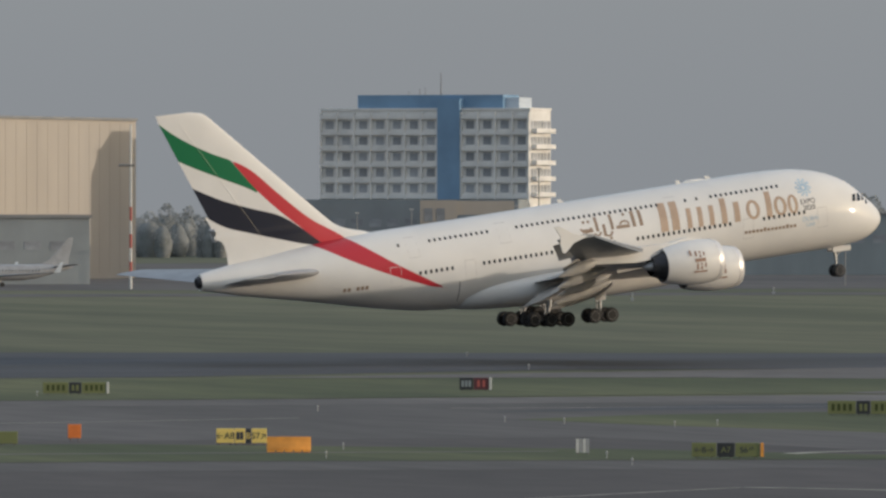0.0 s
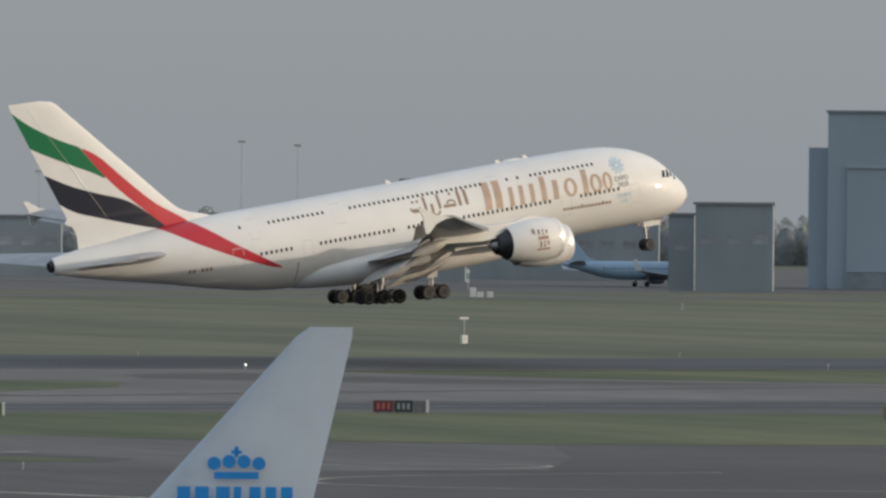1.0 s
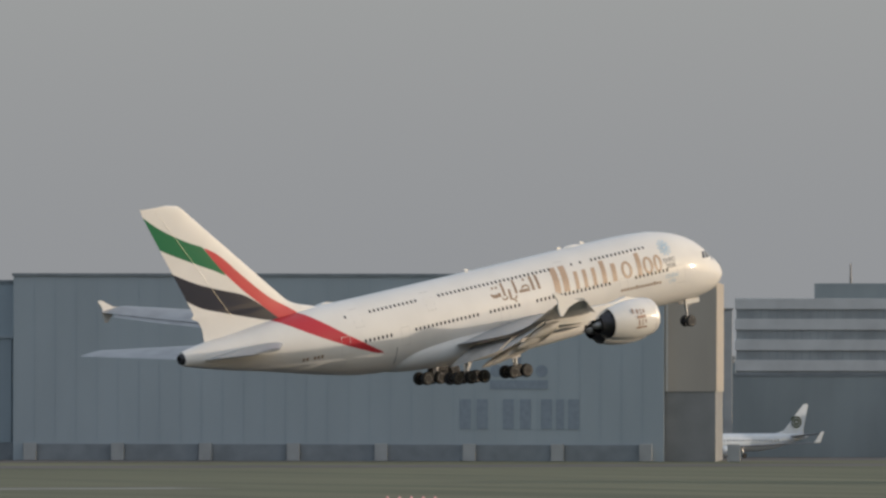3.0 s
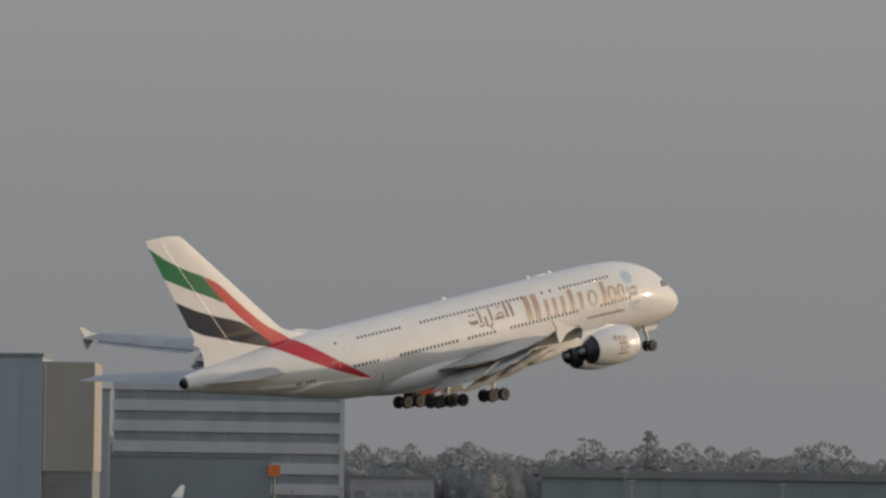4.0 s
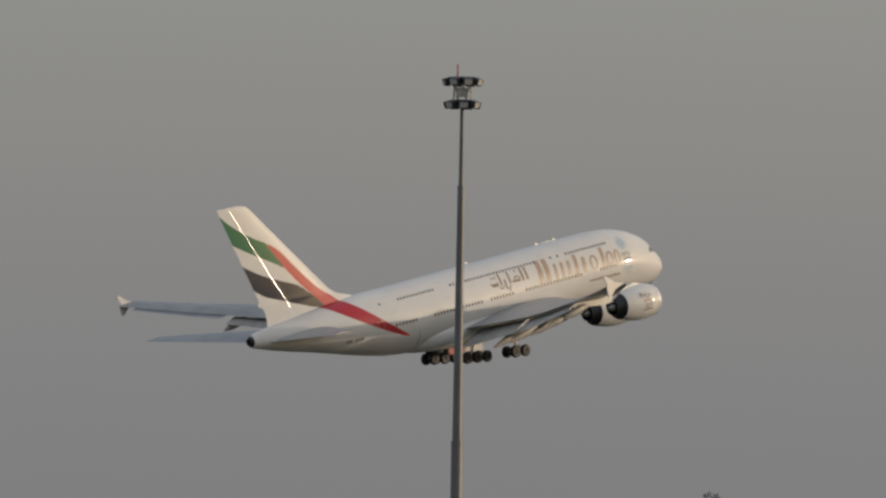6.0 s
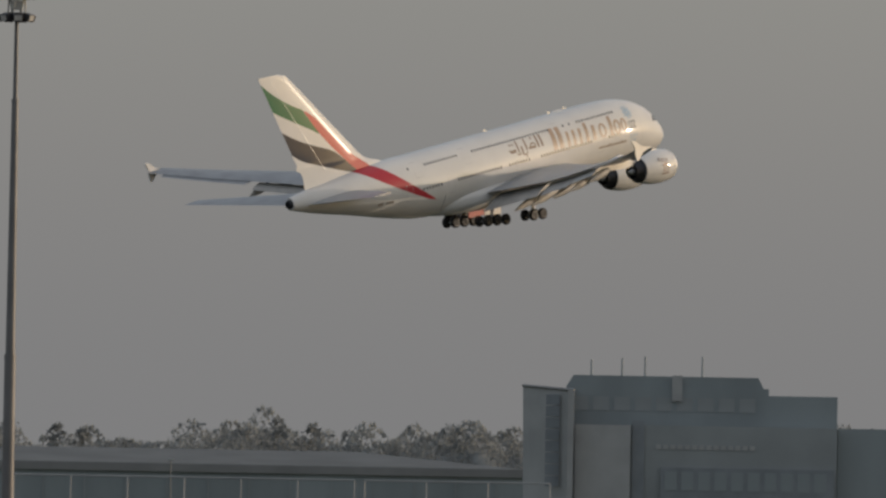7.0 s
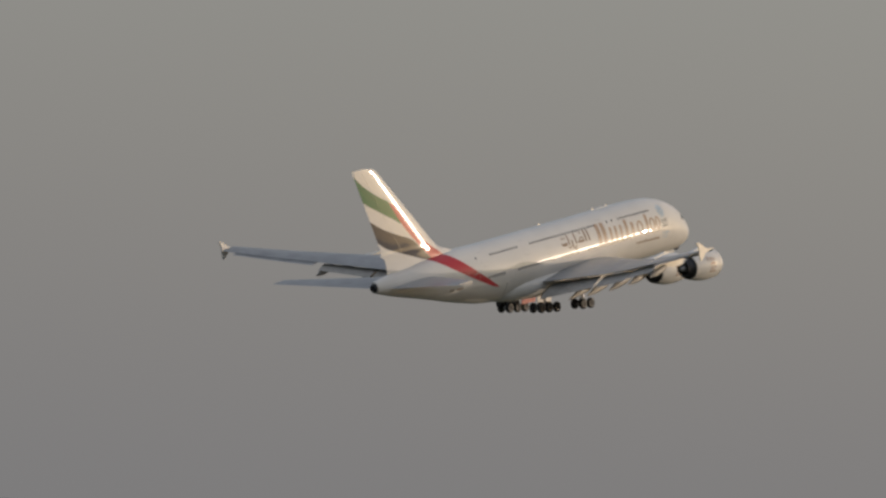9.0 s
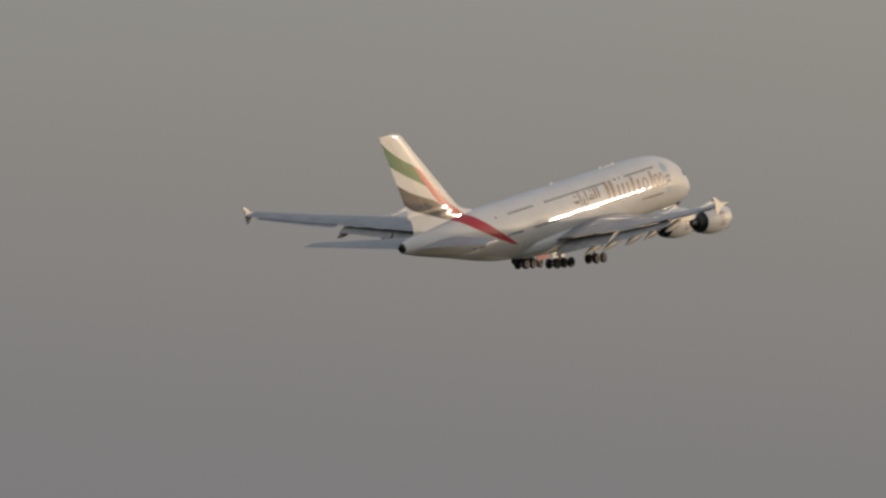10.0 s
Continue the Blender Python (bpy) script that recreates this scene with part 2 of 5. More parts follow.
def smoothcurve(pts, n=6):
    """Catmull-Rom through points."""
    out = []
    for i in range(len(pts) - 1):
        p0, p1, p2, p3 = (Vector(pts[max(0, min(len(pts) - 1, j))]) for j in (i - 1, i, i + 1, i + 2))
        for k in range(n):
            s = k / n
            out.append(0.5 * (2 * p1 + (p2 - p0) * s + (2 * p0 - 5 * p1 + 4 * p2 - p3) * s * s + (3 * p1 - p0 - 3 * p2 + p3) * s ** 3))
    return out + [Vector(pts[-1])]


def edge_distance(poly, x, y):
    """Signed distance to a closed outline, positive inside."""
    inside, best = False, 1e9
    n = len(poly)
    for i in range(n):
        ax, ay = poly[i]
        bx, by = poly[(i + 1) % n]
        if (ay > y) != (by > y) and x < (bx - ax) * (y - ay) / (by - ay) + ax:
            inside = not inside
        dx, dy = bx - ax, by - ay
        L = dx * dx + dy * dy
        s = max(0, min(1, ((x - ax) * dx + (y - ay) * dy) / L)) if L else 0
        best = min(best, math.hypot(x - ax - s * dx, y - ay - s * dy))
    return best if inside else -best


def spot(az, d):
    return d * math.sin(radians(az)), d * math.cos(radians(az))


def height(el, d):
    return EYE + d * math.tan(radians(el))


# ---- ground ----
def flat(name, pts, z, mat, label, kind="structure", category=""):
    bm = bmesh.new()
    vs = [bm.verts.new((x, y, z)) for x, y in pts]
    f = bm.faces.new(vs)
    if f.normal.z < 0:
        f.normal_flip()
    bm.normal_update()
    if bm.faces[:][0].normal.z < 0:
        bmesh.ops.reverse_faces(bm, faces=bm.faces[:])
    return tagged(obj(name, bm, mat), label, category, kind=kind)


flat("ground", [(-6000, -3000), (7000, -3000), (7000, 7000), (-6000, 7000)], -0.02, M["hazedgrass"], "flat airfield grass painted pale with haze, reaching the horizon", category="ground")
flat("runway", [(-1500, 822), (3500, 822), (3500, 884), (-1500, 884)], 0.012, M["tarmac"], "dark asphalt runway with worn surface", category="runway")
flat("pavement_1", [(-1500, 884), (300, 884), (420, 884), (330, 915), (250, 945), (-1500, 945)], 0.006, M["tarmac"], "dark asphalt turning pad beside the runway", category="pavement")
flat("pavement_2", [(-1500, 790), (255, 790), (300, 815), (420, 822), (-1500, 822)], 0.006, M["tarmac"], "dark asphalt runway shoulder", category="pavement")
flat("grass_1", [(-1500, 705), (235, 697), (285, 706), (312, 735), (322, 757), (300, 774), (262, 784), (-1500, 786)], 0.01, M["grass"], "green grass strip between runway and taxiway", category="grass")
flat("grass_5", [(364, 812), (372, 772), (398, 735), (3500, 735), (3500, 812)], 0.01, M["grass"], "green grass strip along the runway", category="grass")
flat("exit_concrete", [(262, 785), (300, 775), (322, 757), (312, 735), (285, 706), (290, 700), (372, 733), (397, 736), (371, 772), (362, 816), (330, 818)], 0.016, M["concrete"], "pale concrete rapid exit between grass strips", category="pavement")
flat("exit_asphalt", [(352, 800), (336, 790), (330, 772), (345, 752), (372, 742), (384, 744), (362, 766), (354, 784)], 0.020, M["apron"], "dark asphalt fillet in the exit", category="pavement")
flat("edge_line", [(330, 814), (3500, 814), (3500, 819), (330, 819)], 0.014, M["concrete"], "pale concrete strip beside the runway edge", category="pavement")
flat("taxiway", [(-1500, 574), (215, 574), (330, 628), (3500, 628), (3500, 680), (330, 684), (-1500, 690)], 0.004, M["asphalt"], "grey asphalt parallel taxiway", category="taxiway")
flat("taxiway_edge", [(-1500, 676), (240, 676), (330, 680), (3500, 680), (3500, 733), (398, 734), (372, 732), (290, 699), (235, 696), (-1500, 704)], 0.008, M["concrete"], "pale concrete taxiway lane", category="taxiway")
flat("taxiway_dark_lane", [(232, 646), (262, 652), (320, 652), (3500, 640), (3500, 668), (330, 672), (260, 668)], 0.012, M["tarmac"], "dark worn taxiway lane", category="taxiway")
flat("grass_2", [(-1500, 526), (170, 526), (205, 519), (218, 515), (219, 521), (205, 545), (180, 566), (-1500, 570)], 0.012, M["grass"], "green grass island beside the apron", category="grass")
flat("grass_path", [(-1500, 545), (170, 543), (200, 540), (200, 541.5), (170, 545), (-1500, 547)], 0.018, M["concrete"], "thin pale path along a grass island", category="path")
flat("grass_3", [(228, 624), (230, 606), (237, 579), (244, 566), (262, 551), (290, 543), (330, 541), (3500, 536), (3500, 626), (345, 628), (290, 640), (262, 642), (240, 634)], 0.014, M["grass"], "green grass strip between taxiway and apron", category="grass")
flat("apron", [(-1500, 60), (3500, 60), (3500, 546), (330, 553), (230, 640), (-1500, 640)], 0.0, M["apron"], "dark asphalt apron with worn taxi lines", category="apron")
flat("apron_edge", [(-1500, 508), (170, 506), (205, 500), (236, 494), (250, 520), (262, 548), (244, 563), (230, 600), (214, 572), (222, 520), (217, 513), (204, 517), (170, 525), (-1500, 525)], 0.008, M["asphalt"], "grey asphalt apron edge strip", category="apron")
flat("grass_4", [(160, 396), (164, 405), (172, 412), (185, 418), (200, 422), (214, 419), (214, 395), (190, 376), (166, 377)], 0.014, M["grass"], "small green grass island on the apron", category="grass")
flat("island_edge", [(152, 380), (155, 400), (160, 410), (166, 415), (178, 419), (196, 427), (224, 428), (228, 370), (160, 355)], 0.009, M["asphalt"], "grey asphalt rim round a grass island", category="apron")
flat("service_road", [(646, 1200), (667, 1200), (667, 1216), (646, 1216)], 0.014, M["servicepale"], "thin pale service road across far grass", category="road")
flat("service_road_2", [(678, 1200), (717, 1200), (717, 1216), (678, 1216)], 0.014, M["servicepale"], "thin pale service road across far grass", category="road")
flat("far_road", [(-1500, 1545), (3500, 1490), (3500, 1530), (-1500, 1600)], 0.008, M["asphalt"], "grey perimeter road before the hangars", category="road")
flat("far_apron", [(-1500, 1660), (3500, 1620), (3500, 2400), (-1500, 2500)], 0.008, M["asphalt"], "grey hangar apron in the distance", category="apron")


def line_strip(name, pts, w, label):
    c = smoothcurve(pts, 8)
    bm = bmesh.new()
    prev = None
    for i, p in enumerate(c):
        d = (c[min(i + 1, len(c) - 1)] - c[max(i - 1, 0)]).normalized()
        nrm = Vector((-d.y, d.x)) * w / 2
        a, b = bm.verts.new((p.x + nrm.x, p.y + nrm.y, 0.02)), bm.verts.new((p.x - nrm.x, p.y - nrm.y, 0.02))
        if prev:
            bm.faces.new((prev[0], prev[1], b, a))
        prev = (a, b)
    bmesh.ops.recalc_face_normals(bm, faces=bm.faces[:])
    return tagged(obj(name, bm, M["paintline"]), label, "line marking", kind="structure")


line_strip("taxi_line", [(142, 370), (142, 383), (141, 398), (139.5, 412), (142, 423), (149, 437), (158, 445), (169, 455), (177, 462), (183, 467)], 0.45, "long hooked pale taxi line on dark apron")
line_strip("taxi_line", [(183, 467), (186, 464), (189, 458), (191, 452), (193, 445)], 1.0, "short bright taxi line on dark apron")
line_strip("taxi_line", [(150, 372), (151.5, 391), (155, 404), (160, 412), (167, 416), (176, 419)], 0.45, "curved pale taxi line round an island")
line_strip("taxi_line", [(262, 450), (236, 453), (219, 460), (212, 470), (216, 480), (224, 485), (244, 488)], 0.45, "hooked pale taxi line on dark apron")
line_strip("taxi_line", [(222, 505), (230, 507), (238, 506), (240, 502), (234, 497), (220, 494)], 0.4, "hooked pale taxi line near the grass")
line_strip("taxi_line", [(310, 537), (292, 535), (283, 530), (279, 522), (284, 512)], 0.4, "hooked pale taxi line near the grass")
line_strip("taxi_line", [(222, 536), (216, 535), (211, 531)], 1.2, "short pale taxi line by the grass")
line_strip("taxi_line", [(236, 660), (262, 659), (330, 661), (420, 660), (900, 655)], 0.5, "pale taxi line along the taxiway")
line_strip("taxi_line", [(130, 612), (165, 616), (190, 622), (215, 632)], 0.6, "faint pale taxi line on the taxiway")

# ---- buildings ----
def block(name, az, d, turn, label, category, group=""):
    """A building's empty on the ground at az, d; its own x runs to the right along the front, -y faces the viewer; turn in degrees."""
    x, y = spot(az, d)
    return empty(name, pose(x, y, 0, 0, 0, -az + turn), label, category, group)


def solid(name, parent, x0, x1, y0, y1, z0, z1, mat, label="", bevel=0.0):
    return part(name, box(x0, x1, y0, y1, z0, z1, bevel), M[mat], parent, label)


PANES = {}


def pane(parent, x, y, z, w, h, mat="pane", name="window", rz=0.0):
    """One window: glass set in a shallow frame."""
    key = (round(w, 2), round(h, 2), mat)
    if key not in PANES:
        bm = box(-w / 2, w / 2, -0.04, 0.10, -h / 2, h / 2)
        PANES[key] = bpy.data.meshes.new("window")
        bm.to_mesh(PANES[key])
        bm.free()
        PANES[key].materials.append(M[mat])
    o = new(name, PANES[key])
    o.parent = parent
    o.matrix_local = pose(x, y, z, 0, 0, rz)
    return o


def hotel():
    """Slab hotel: five storeys of deep window bays over a dark base, blue core and penthouse."""
    d = 2000.0
    h = block("hotel", 19.62, d, -22, "white concrete slab hotel with blue core and rooftop box", "hotel")
    top, px = height(0.583, d), 0.1160                # px: metres across one step of the plan's grid
    # two wings with the core between them; x from the core's left edge
    wings = ((-26.6, -0.3, 7), (4.6, 19.8, 4))
    for x0, x1, n in wings:
        w = solid("wall", h, x0, x1, 0, 11.6, 0, top, "hotelwall", "white concrete facade")
        bay = (x1 - x0) / n
        for f in range(5):
            zc = top - 2.9 - 3.27 * f
            for i in range(n):
                pane(w, x0 + bay * (i + 0.52), -0.02, zc, bay * 0.46, 1.65)
        for i in range(n + 1):
            x = min(max(x0 + bay * i, x0 + 0.2), x1 - 0.2)
            part("pier", box(x - 0.2, x + 0.2, -0.7, -0.003, 15.6, top - 0.4, 0.05), M["hotelwall"], w)
        for f in range(6):
            z = top - 1.2 - 3.27 * f
            part("floor_band", box(x0, x1, -0.55, -0.003, z - 0.55, z + 0.35, 0.05), M["hotelwall"], w)
        part("parapet", box(x0 - 0.1, x1 + 0.1, -0.2, 11.8, top, top + 0.5, 0.05), M["hotelwall"], w)
    # sunlit end wall with its rows of small balconies
    for f in range(5):
        z = top - 2.9 - 3.27 * f
        for i in range(6):
            pane(h, 19.82, 1.2 + 1.85 * i, z, 1.3, 1.5, rz=90)
        part("balcony", box(19.8, 21.1, 0.5, 11.3, z - 1.75, z - 0.8, 0.08), M["hotelwall"], h, "concrete balcony front")
    core = solid("core", h, -0.3, 4.6, -1.0, 11, 0, top + 2.4, "hotelblue", "blue panelled stair core")
    solid("penthouse", h, -19.0, 13.2, 1.6, 10.5, top + 0.5, height(0.676, d), "hotelblue", "blue rooftop box")
    solid("lift_box", h, 13.2, 16.2, 3, 10, top + 0.5, height(0.66, d), "skyblue", "pale blue roof box").data.materials[0] = M["tailwhite"]
    part("roof_mast", rod((-1.9, 5, top), (-1.9, 5, height(0.809, d)), 0.18, 0.06), M["steel"], h)
    for x, e in ((-9.4, 0.70), (-7.0, 0.715), (-5.8, 0.72)):
        part("roof_antenna", rod((x, 6, top), (x, 6, height(e, d)), 0.10, 0.05), M["steel"], h)
    base = solid("base", h, -30, 19.6, -6, -0.02, 0, height(0.06, d), "palewall", "grey low front building")
    base.data.materials[0] = M["slate2"]
    for i in range(12):
        for z in (11.6, 8.4, 5.2):
            pane(base, -28 + 4 * i, -6.02, z, 2.6, 1.6)
    return h


hotel()


def beige_hangar():
    d = 2030.0
    h = block("maintenance_hangar", 17.83, d, 64, "pale beige metal hangar catching low sun", "hangar")
    top = height(0.519, d)
    solid("wall", h, -120, 0, 0, 60, 0, top, "beige", "ribbed beige cladding")
    for i in range(25):
        part("rib", box(-118 + 4.8 * i, -117.8 + 4.8 * i, -0.04, -0.003, 1, top - 0.5), M["beige"], h)
    part("roof_edge", box(-120.3, 0.3, -0.3, 60.3, top, top + 0.6, 0.05), M["roofgrey"], h, "pale roof edge")
    return h


beige_hangar()
g = block("service_hall", 17.1, 1860.0, 6, "low dark service hall before the hangar", "hall")
solid("wall", g, -60, 15.0, 0, 20, 0, height(-0.05, 1860), "slate2", "dark cladding")
solid("roof", g, -60.4, 15.4, -0.4, 20.4, height(-0.05, 1860), height(-0.03, 1860), "roofgrey", "flat roof edge")
for i in range(14):
    pane(g, -56 + 5 * i, -0.02, 7.4, 3.2, 1.6)
solid("chimney", g, -41.8, -40, 4, 6, height(-0.03, 1860), height(0.0, 1860) + 1.6, "slate", "square roof vent")

g = block("jet_bridge", 19.78, 1900.0, 0, "beige steel passenger bridge by the hotel", "jet bridge")
solid("tunnel", g, -9.1, 9.1, -1.6, 1.6, height(-0.03, 1900), height(0.052, 1900), "beige", "beige covered walkway")
solid("cabin", g, -9.2, -2.0, -2.2, 2.2, height(-0.10, 1900), height(0.055, 1900), "beige", "beige bridge cabin")
for x in (-8.4, -2.6, 7.5):
    part("leg", rod((x, 0, 0), (x, 0, height(-0.03, 1900)), 0.4, 0.4), M["steel"], g)
for x in (-7.6, -5.2):
    pane(g, x, -2.24, height(-0.03, 1900), 1.6, 2.6)
for az, w, el, dd in ((20.6, 40, 0.0, 2010), (22.0, 50, -0.03, 2150), (23.2, 36, -0.01, 2250), (24.85, 14, 0.2, 2100), (26.31, 5, 0.01, 1890), (26.62, 15, 0.075, 1880), (25.6, 44, -0.03, 2180)):
    g = block("service_building", az, dd, -5, "low grey flat-roofed service building in haze", "building", "service buildings along the apron")
    top = height(el, dd)
    solid("wall", g, -w / 2, w / 2, 0, 3.5, 0, top, "slate", "grey wall")
    solid("roof", g, -w / 2 - 0.4, w / 2 + 0.4, -0.4, 3.9, top, top + 0.5, "roofgrey", "roof edge")
    for i in range(int(w / 5)):
        pane(g, -w / 2 + 2.6 + 5 * i, -0.02, top * 0.6, 3.0, 1.8)


def big_hangar():
    """Two tall bays: a set-back one with sliding doors, and the main one with a pale logo wall."""
    h = block("aircraft_hangar", 29.6, 1951.0, -6.0, "huge blue-grey aircraft hangar with sliding doors", "hangar")
    xl, xs, xr = -84.6, 0.0, 130.2
    t1, t2 = 35.6, 36.8
    solid("left_bay", h, xl, xs, 6, 52, 0, t1, "steelblue", "blue-grey cladding over tall doors")
    part("door_header", box(xl + 4, xs - 0.5, 5.0, 5.99, 24.4, 25.0), M["steelblue2"], h, "door header beam")
    for i in range(8):
        x = xl + 4 + (xs - xl - 5) / 8 * i
        part("sliding_door", box(x + 0.015, x + (xs - xl - 5) / 8 - 0.015, 5.3 + 0.08 * (i % 2), 5.98, 3.5, 24.3), M["steelblue"], h, "tall grey-blue sliding door")
    solid("door_base", h, xl + 4, xs - 0.4, 4.6, 5.97, 0.0, 3.4, "steeldark", "dark door plinth")
    solid("left_annex", h, xl - 4.5, xl - 0.01, 10, 40, 0, 28.6, "steelblue", "lower stepped annex")
    part("roof_edge", box(xl - 0.3, xs - 0.01, 5.6, 52, t1, t1 + 0.5), M["steeldark"], h)
    solid("right_bay", h, xs, xr, 0, 50, 0, t2, "steelblue2", "plain grey-blue logo wall")
    part("roof_edge", box(xs - 0.3, xr + 0.3, -0.3, 50, t2, t2 + 0.6), M["steeldark"], h)
    n = 10
    for i in range(31):
        x = xs + (xr - xs) / 31 * i
        part("cladding_seam", box(x - 0.05, x + 0.05, -0.05, -0.003, 3.6, t2 - 0.2), M["steelblue"], h)
    pitch = 17.6
    for i in range(9):
        x = xs + 3.4 + pitch * i
        if x + 15 < xr:
            part("dock_opening", box(x + 1.4, min(x + pitch - 1.4, xr - 1), -0.35, -0.004, 0.0, 3.3), M["steeldark"], h, "dark low opening")
        part("dock_pier", box(x - 1.3, x + 1.3, -1.2, -0.36, 0.0, 3.5, 0.1), M["palewall"], h, "pale pier")
    # sign: a crown and name, kept as plain shapes
    bm = bmesh.new()
    sx, sz = 89.5, 6.4
    for x0, x1 in ((0, 2.2), (3.4, 5.6), (8.6, 10.8), (12.0, 14.2), (16.2, 18.4), (19.2, 20.8), (21.6, 23.8)):
        box(sx + x0, sx + x1, -0.12, -0.01, sz, sz + 6.0, bm=bm)
    part("name_sign", bm, M["bluelogo"], h, "dark blue name as plain bars")
    bm = box(sx + 6.0, sx + 17.6, -0.12, -0.01, sz + 8.0, sz + 9.8)
    for k in range(4):
        for s in (rod((sx + 7.3 + 3 * k, -0.12, sz + 11.6), (sx + 7.3 + 3 * k, -0.01, sz + 11.6), 1.25, bm=bm, n=14),):
            pass
    box(sx + 11.4, sx + 12.2, -0.12, -0.01, sz + 12.9, sz + 15.4, bm=bm)
    part("crown_sign", bm, M["bluelogo"], h, "dark blue crown shape")
    # sunlit side annex; its pale strip puts the bright lit corner into colour
    solid("side_annex", h, xr + 0.01, xr + 10.4, 2, 48, 14.0, 35.8, "beige", "beige upper wall of the side annex")
    solid("side_base", h, xr + 0.01, xr + 10.2, 2.2, 48, 0, 13.99, "roofgrey", "grey lower side wall")
    part("annex_seam", box(xr + 0.3, xr + 0.7, 1.7, 1.99, 14.0, 35.6, 0.03), M["officewhite"], h, "pale strip painted as the lit corner")
    return h


big_hangar()


def office():
    d = 2150.0
    o = block("office_block", 34.52, d, 0, "office block with white and dark horizontal bands", "office building")
    top, hw = height(0.545, d), 25.2
    solid("body", o, -hw, hw, 0.4, 22, 0, top - 0.5, "officedark", "dark glazed floors")
    n = 6
    z0 = height(-0.06, d)
    for f in range(n):
        z = z0 + (top - z0) / (n - 1) * f if n > 1 else z0
        part("white_band", box(-hw - 0.3, hw + 0.3, 0.0, 22.3, z - 2.6, z - 0.2, 0.06), M["officewhite"], o, "white parapet band")
        for i in range(28):
            if f:
                part("mullion", box(-hw + 1.8 * i, -hw + 1.8 * i + 0.12, 0.25, 0.395, z - (top - z0) / (n - 1) - 0.2, z - 2.61), M["slate"], o)
    solid("corner_pier", o, hw - 0.6, hw + 0.5, -0.2, 6, 0, top - 0.1, "officewhite", "white corner pier")
    solid("roof_house", o, -8.0, 8.6, 6, 16, top - 0.2, height(0.63, d), "slate", "dark rooftop plant room")
    part("roof_mast", rod((0, 10, top), (0, 10, height(0.75, d)), 0.35, 0.15), M["steel"], o)
    part("roof_vent", box(22.5, 23.5, 4, 6, top - 0.2, top + 1.4), M["slate"], o)
    return o


office()
g = block("dark_hall", 34.08, 2080.0, 0, "dark flat-roofed hall before the office block", "hall")
solid("wall", g, -25.5, 25.2, 0, 30, 0, height(0.085, 2080), "slate", "dark cladding")
part("roof_edge", box(-25.7, 25.4, -0.2, 30, height(0.085, 2080), height(0.085, 2080) + 0.5), M["steeldark"], g)
solid("roof_box", g, -16.8, -8.6, 3, 12, height(0.085, 2080), height(0.16, 2080), "slate", "dark roof box")
part("orange_beacon_panel", box(24.6, 27.2, -0.9, -0.3, height(-0.02, 2080), height(0.045, 2080)), M["darkorange"], g, "bright orange panel at the corner")
part("panel_post", rod((25.9, -0.2, 0), (25.9, -0.2, height(-0.02, 2080)), 0.25), M["steel"], g)

g = block("pale_depot", 35.49, 2050.0, 0, "pale grey two-storey depot with dark openings", "depot")
solid("wall", g, -8.8, 8.8, 0, 14, 0, height(-0.02, 2050), "palewall", "pale wall")
for i in range(5):
    pane(g, -6.8 + 3.4 * i, -0.02, 9.8, 2.2, 2.0)
    pane(g, -6.8 + 3.4 * i, -0.02, 4.6, 2.4, 2.8)
part("roof_edge", box(-9.1, 9.1, -0.3, 14, height(-0.02, 2050), height(-0.02, 2050) + 0.5), M["roofgrey"], g)


def long_hall(az0, az1, d, el, name, label, mat="slate"):
    x0, y0 = spot(az0, d)
    x1, y1 = spot(az1, d)
    L = math.hypot(x1 - x0, y1 - y0)
    h = empty(name, pose(x0, y0, 0, 0, 0, math.degrees(math.atan2(y1 - y0, x1 - x0))), label, "hall")
    top = height(el, d)
    solid("wall", h, 0, L, 0, 40, 0, top - 1.2, mat, "dark ribbed wall")
    part("roof_edge", box(-0.4, L + 0.4, -0.5, 40.5, top - 1.2, top), M["roofgrey"], h, "pale flat roof edge")
    k = 0
    while 6 * k + 6 < L:
        part("wall_rib", box(6 * k + 5.9, 6 * k + 6.1, -0.15, -0.003, 0, top - 1.3), M["slate2"], h)
        k += 1
    return h


long_hall(36.37, 40.5, 1500.0, 0.045, "cargo_hall", "long dark cargo hall with flat pale roof edge")
freight = long_hall(40.52, 44.9, 1420.0, 0.10, "freight_hall", "long dark freight hall with low pitched roof")
zr = height(0.10, 1420)
part("roof_sheet", loft([[(22, 0, zr), (22, 39, zr), (32, 20, zr + 2.2)], [(106, 0, zr), (106, 39, zr), (82, 20, zr + 2.2)]]), M["roofdark"], freight, "low grey pitched roof sheet")


